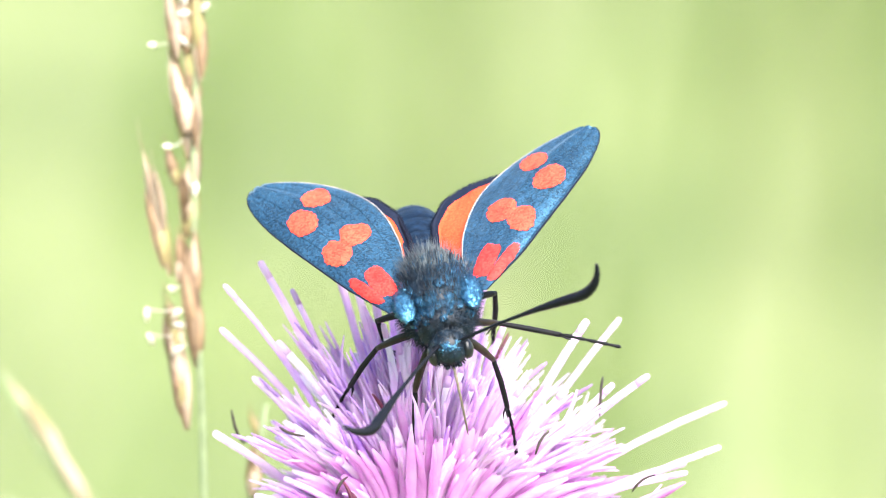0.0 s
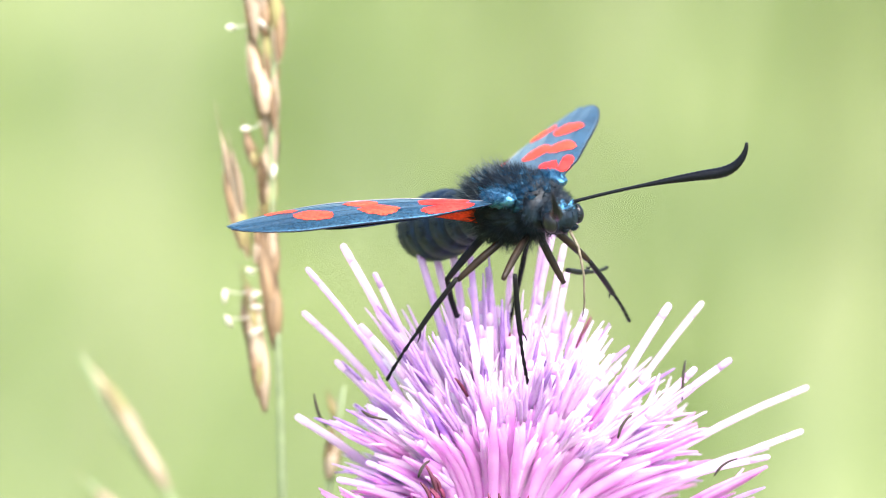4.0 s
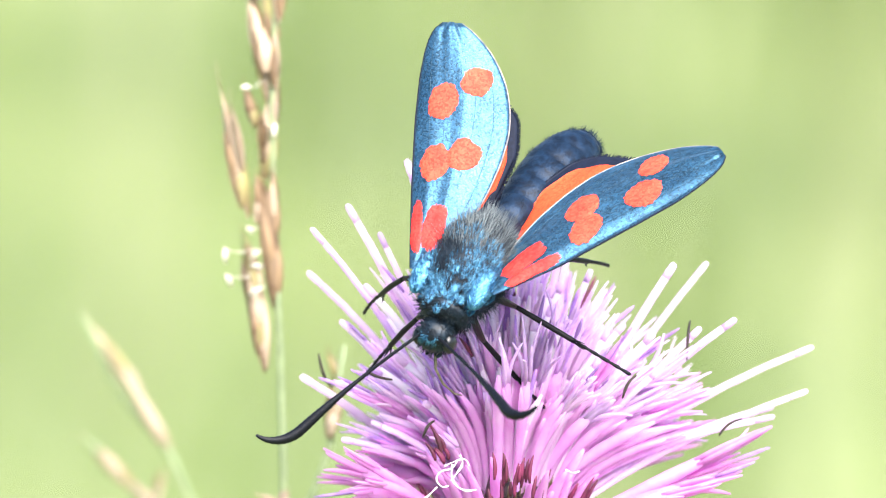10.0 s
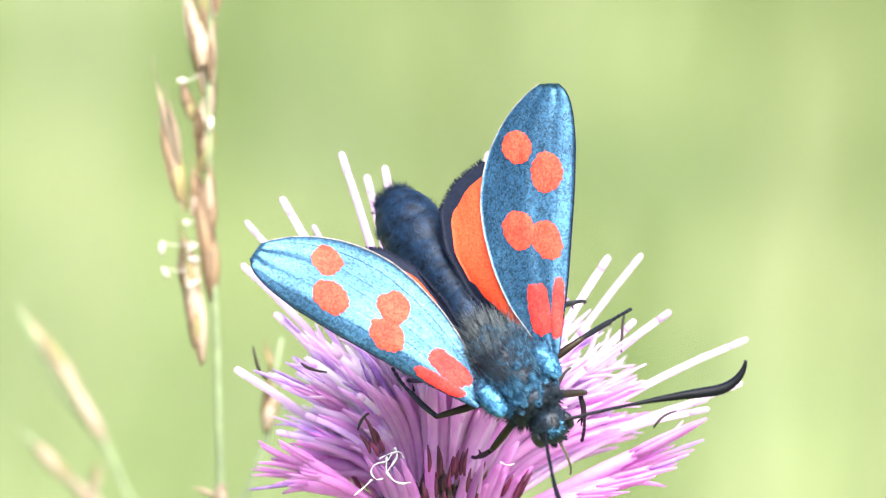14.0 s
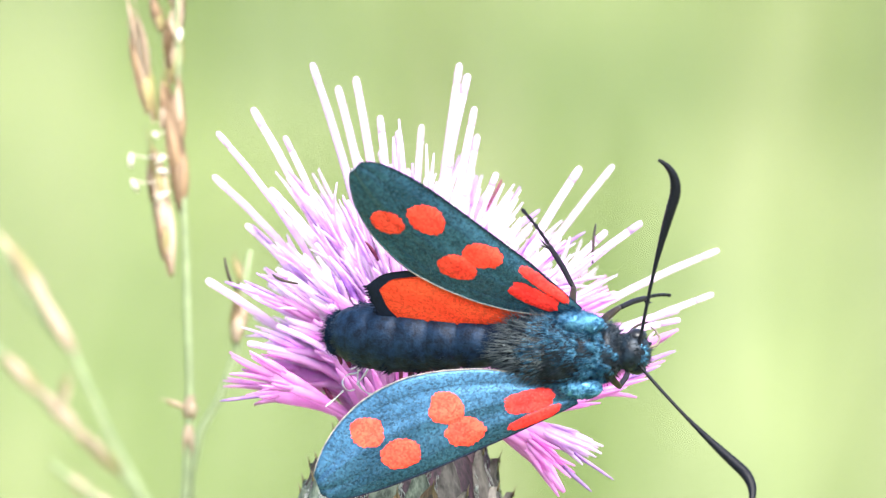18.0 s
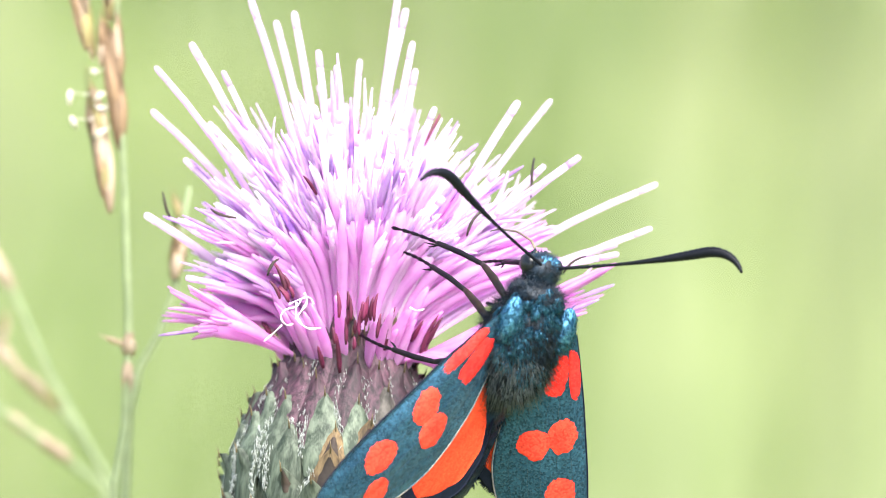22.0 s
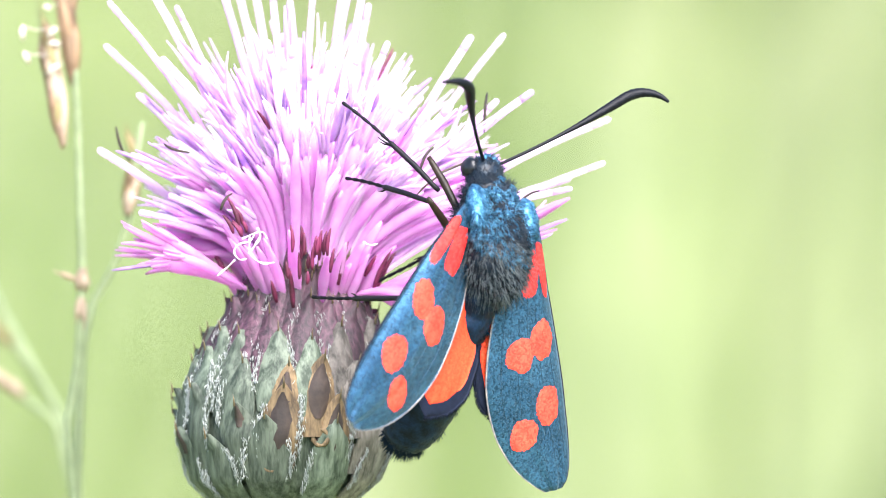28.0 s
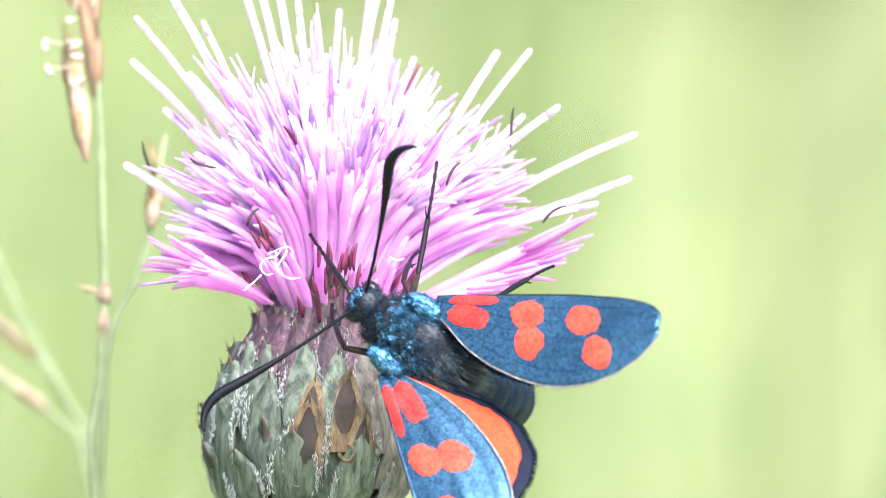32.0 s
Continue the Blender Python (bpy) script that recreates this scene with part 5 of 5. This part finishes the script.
        "RM": [(0, -0.46, -0.75, -0.48, -0.32, -0.49, -0.81), (0.5, -0.06, -0.87, -0.49, -0.34, -0.31, -0.89), (1, -0.10, -0.78, -0.62, -0.40, -0.36, -0.84), (2, -0.63, -0.57, -0.53, 0.05, -0.79, -0.60), (2.5, 0.12, -0.98, -0.15, -0.51, -0.68, -0.53), (3, -0.56, -0.67, -0.48, -0.43, -0.61, -0.66), (3.5, -0.39, -0.80, -0.45, -0.59, -0.44, -0.68), (5.5, -0.52, -0.60, -0.61, -0.24, -0.67, -0.70), (6, -0.68, -0.47, -0.57, -0.17, -0.83, -0.53), (7, -0.49, -0.81, -0.32, -0.07, -0.62, -0.78), (7.5, -0.49, -0.72, -0.49, -0.04, -0.33, -0.94), (8, -0.45, -0.71, -0.53, -0.18, -0.62, -0.77), (9, 0.33, 0.03, -0.94, 0.09, 0.34, -0.94), (10, 0.06, -0.98, -0.17, 0.02, -0.64, -0.77), (10.5, -0.51, -0.44, -0.74, -0.19, -0.74, -0.65), (11, -0.65, -0.47, -0.60, -0.22, -0.34, -0.91), (12, -0.49, -0.68, -0.54, -0.56, -0.53, -0.63), (13, -0.50, -0.53, -0.69, -0.67, -0.46, -0.58), (14, -0.32, -0.95, 0.01, -0.81, 0.00, -0.59), (14.5, -0.56, -0.37, -0.74, -0.50, -0.35, -0.80), (16.5, 0.00, -0.79, -0.61, -0.10, 0.10, -0.99), (17, 0.00, -0.79, -0.61, -0.10, 0.10, -0.99), (18, 0.00, -0.79, -0.61, -0.10, 0.10, -0.99), (18.5, 0.00, -0.79, -0.61, -0.10, 0.10, -0.99), (19, 0.00, -0.79, -0.61, -0.10, 0.10, -0.99), (20, 0.00, -0.79, -0.61, -0.10, 0.10, -0.99), (20.5, 0.00, -0.79, -0.61, -0.10, 0.10, -0.99), (21, 0.00, -0.79, -0.61, -0.10, 0.10, -0.99), (21.5, 0.00, -0.79, -0.61, -0.10, 0.10, -0.99), (23, 0.30, -0.94, 0.18, -0.03, -0.66, -0.75), (24, 0.13, -0.99, -0.04, -0.18, -0.65, -0.74), (26, 0.00, -0.79, -0.61, -0.10, 0.10, -0.99), (26.5, 0.00, -0.79, -0.61, -0.10, 0.10, -0.99), (28.5, 0.00, -0.79, -0.61, -0.10, 0.10, -0.99), (29, 0.00, -0.79, -0.61, -0.10, 0.10, -0.99), (29.5, 0.00, -0.79, -0.61, -0.10, 0.10, -0.99), (31, 0.75, -0.03, -0.66, 0.13, -0.16, -0.98), (32, 0.73, -0.29, -0.62, 0.00, -0.23, -0.97), ],
        "RH": [(0, -0.57, -0.68, -0.46, -0.40, 0.10, -0.91), (0.5, -0.57, -0.68, -0.46, -0.40, 0.10, -0.91), (1, -0.57, -0.68, -0.46, -0.40, 0.10, -0.91), (1.5, -0.57, -0.68, -0.46, -0.40, 0.10, -0.91), (3, -0.36, -0.57, -0.74, -0.58, 0.56, -0.59), (5.5, -0.57, -0.68, -0.46, -0.40, 0.10, -0.91), (6, -0.57, -0.68, -0.46, -0.40, 0.10, -0.91), (7, -0.57, -0.68, -0.46, -0.40, 0.10, -0.91), (7.5, -0.57, -0.68, -0.46, -0.40, 0.10, -0.91), (8, -0.57, -0.68, -0.46, -0.40, 0.10, -0.91), (8.5, -0.57, -0.68, -0.46, -0.40, 0.10, -0.91), (9, -0.57, -0.68, -0.46, -0.40, 0.10, -0.91), (9.5, -0.57, -0.68, -0.46, -0.40, 0.10, -0.91), (10, -0.57, -0.68, -0.46, -0.40, 0.10, -0.91), (10.5, -0.57, -0.68, -0.46, -0.40, 0.10, -0.91), (11, -0.57, -0.68, -0.46, -0.40, 0.10, -0.91), (11.5, -0.57, -0.68, -0.46, -0.40, 0.10, -0.91), (13, -0.56, -0.79, 0.24, -0.73, -0.30, -0.61), (14.5, -0.57, -0.68, -0.46, -0.40, 0.10, -0.91), (17, -0.94, -0.25, -0.24, -0.84, -0.28, -0.46), (18.5, -0.57, -0.68, -0.46, -0.40, 0.10, -0.91), (19, -0.57, -0.68, -0.46, -0.40, 0.10, -0.91), (20, -0.57, -0.68, -0.46, -0.40, 0.10, -0.91), (20.5, -0.57, -0.68, -0.46, -0.40, 0.10, -0.91), (21, -0.57, -0.68, -0.46, -0.40, 0.10, -0.91), (21.5, -0.57, -0.68, -0.46, -0.40, 0.10, -0.91), (22, -0.57, -0.68, -0.46, -0.40, 0.10, -0.91), (23, -0.57, -0.68, -0.46, -0.40, 0.10, -0.91), (24, -0.57, -0.68, -0.46, -0.40, 0.10, -0.91), (25, -0.57, -0.68, -0.46, -0.40, 0.10, -0.91), (26, -0.57, -0.68, -0.46, -0.40, 0.10, -0.91), (26.5, -0.57, -0.68, -0.46, -0.40, 0.10, -0.91), (28.5, -0.57, -0.68, -0.46, -0.40, 0.10, -0.91), (29, -0.57, -0.68, -0.46, -0.40, 0.10, -0.91), (29.5, -0.57, -0.68, -0.46, -0.40, 0.10, -0.91), (30, -0.57, -0.68, -0.46, -0.40, 0.10, -0.91), (30.5, -0.57, -0.68, -0.46, -0.40, 0.10, -0.91), (32, -0.04, -1.00, -0.02, -0.28, -0.47, -0.84), ],
    }

    def turned(x, y, z):
        return Matrix((x, y, z)).transposed().to_4x4()

    def place(p, m):
        return Matrix.Translation(Vector(p) * u) @ m

    for g in GRASSES:
        rest = g.matrix_world.copy()
        walk(g, [(t, Matrix.Translation(RIGHT * (a * u) - UP * (b * u)) @ rest) for t, a, b in SWAY])
    walk(MOTH, [(t, Matrix.Translation(at(x, y, f)) @ (BASIS @ Quaternion(q).to_matrix()).to_4x4()) for t, x, y, f, *q in MOTH_ROWS])

    for key, s in (("L", 1), ("R", -1)):
        fore, hind = [], []
        for t, a, d, w, spread in WING[key]:
            a, d, w = radians(a), radians(d), radians(w)
            line = Vector((-math.cos(a) * math.cos(d), s * math.sin(a) * math.cos(d), math.sin(d)))
            back = Vector((-math.sin(a), -s * math.cos(a), 0))
            back = back * math.cos(w) + line.cross(back) * (s * math.sin(w))
            root, over = Vector((45, s * 76, 30)), line.cross(back * s)
            fore.append((t, place(root, turned(line, back * s, over))))
            # the hindwing lies close under the forewing, turned in towards the body
            shift = Vector((-40, -s * 20, 0))
            k = radians(spread)
            line, back = line * math.cos(k) + back * math.sin(k), back * math.cos(k) - line * math.sin(k)
            hind.append((t, place(root + shift - over * (shift.dot(over) + 13), turned(line, back * s, over))))
        walk(PARTS["fore" + key], fore)
        walk(PARTS["hind" + key], hind)
        rows = []
        for t, *v in ANTENNA[key]:
            d = Vector(v[:3]).normalized()
            side = Vector(v[3:]).cross(d).normalized()
            rows.append((t, place((152, s * 17, 14), turned(d, side, d.cross(side)))))
        walk(PARTS["antenna" + key], rows)
        for leg, c in LEG_ROOT.items():
            thigh, shin = [], []
            for t, *v in LEGS[key + leg]:
                a, b = Vector(v[:3]).normalized(), Vector(v[3:]).normalized()
                side = a.cross(b).normalized()
                hip = Vector((c[0], s * c[1], c[2]))
                thigh.append((t, place(hip, turned(a, side, a.cross(side)))))
                shin.append((t, place(hip + a * FEMUR, turned(b, side, b.cross(side)))))
            walk(PARTS["femur" + key + leg], thigh)
            walk(PARTS["tibia" + key + leg], shin)
    walk(PARTS["abdomen"], [(t, place((-60, 0, -20), pose(0, 0, 0, 0, -b, c))) for t, b, c in ABDOMEN])


motions()
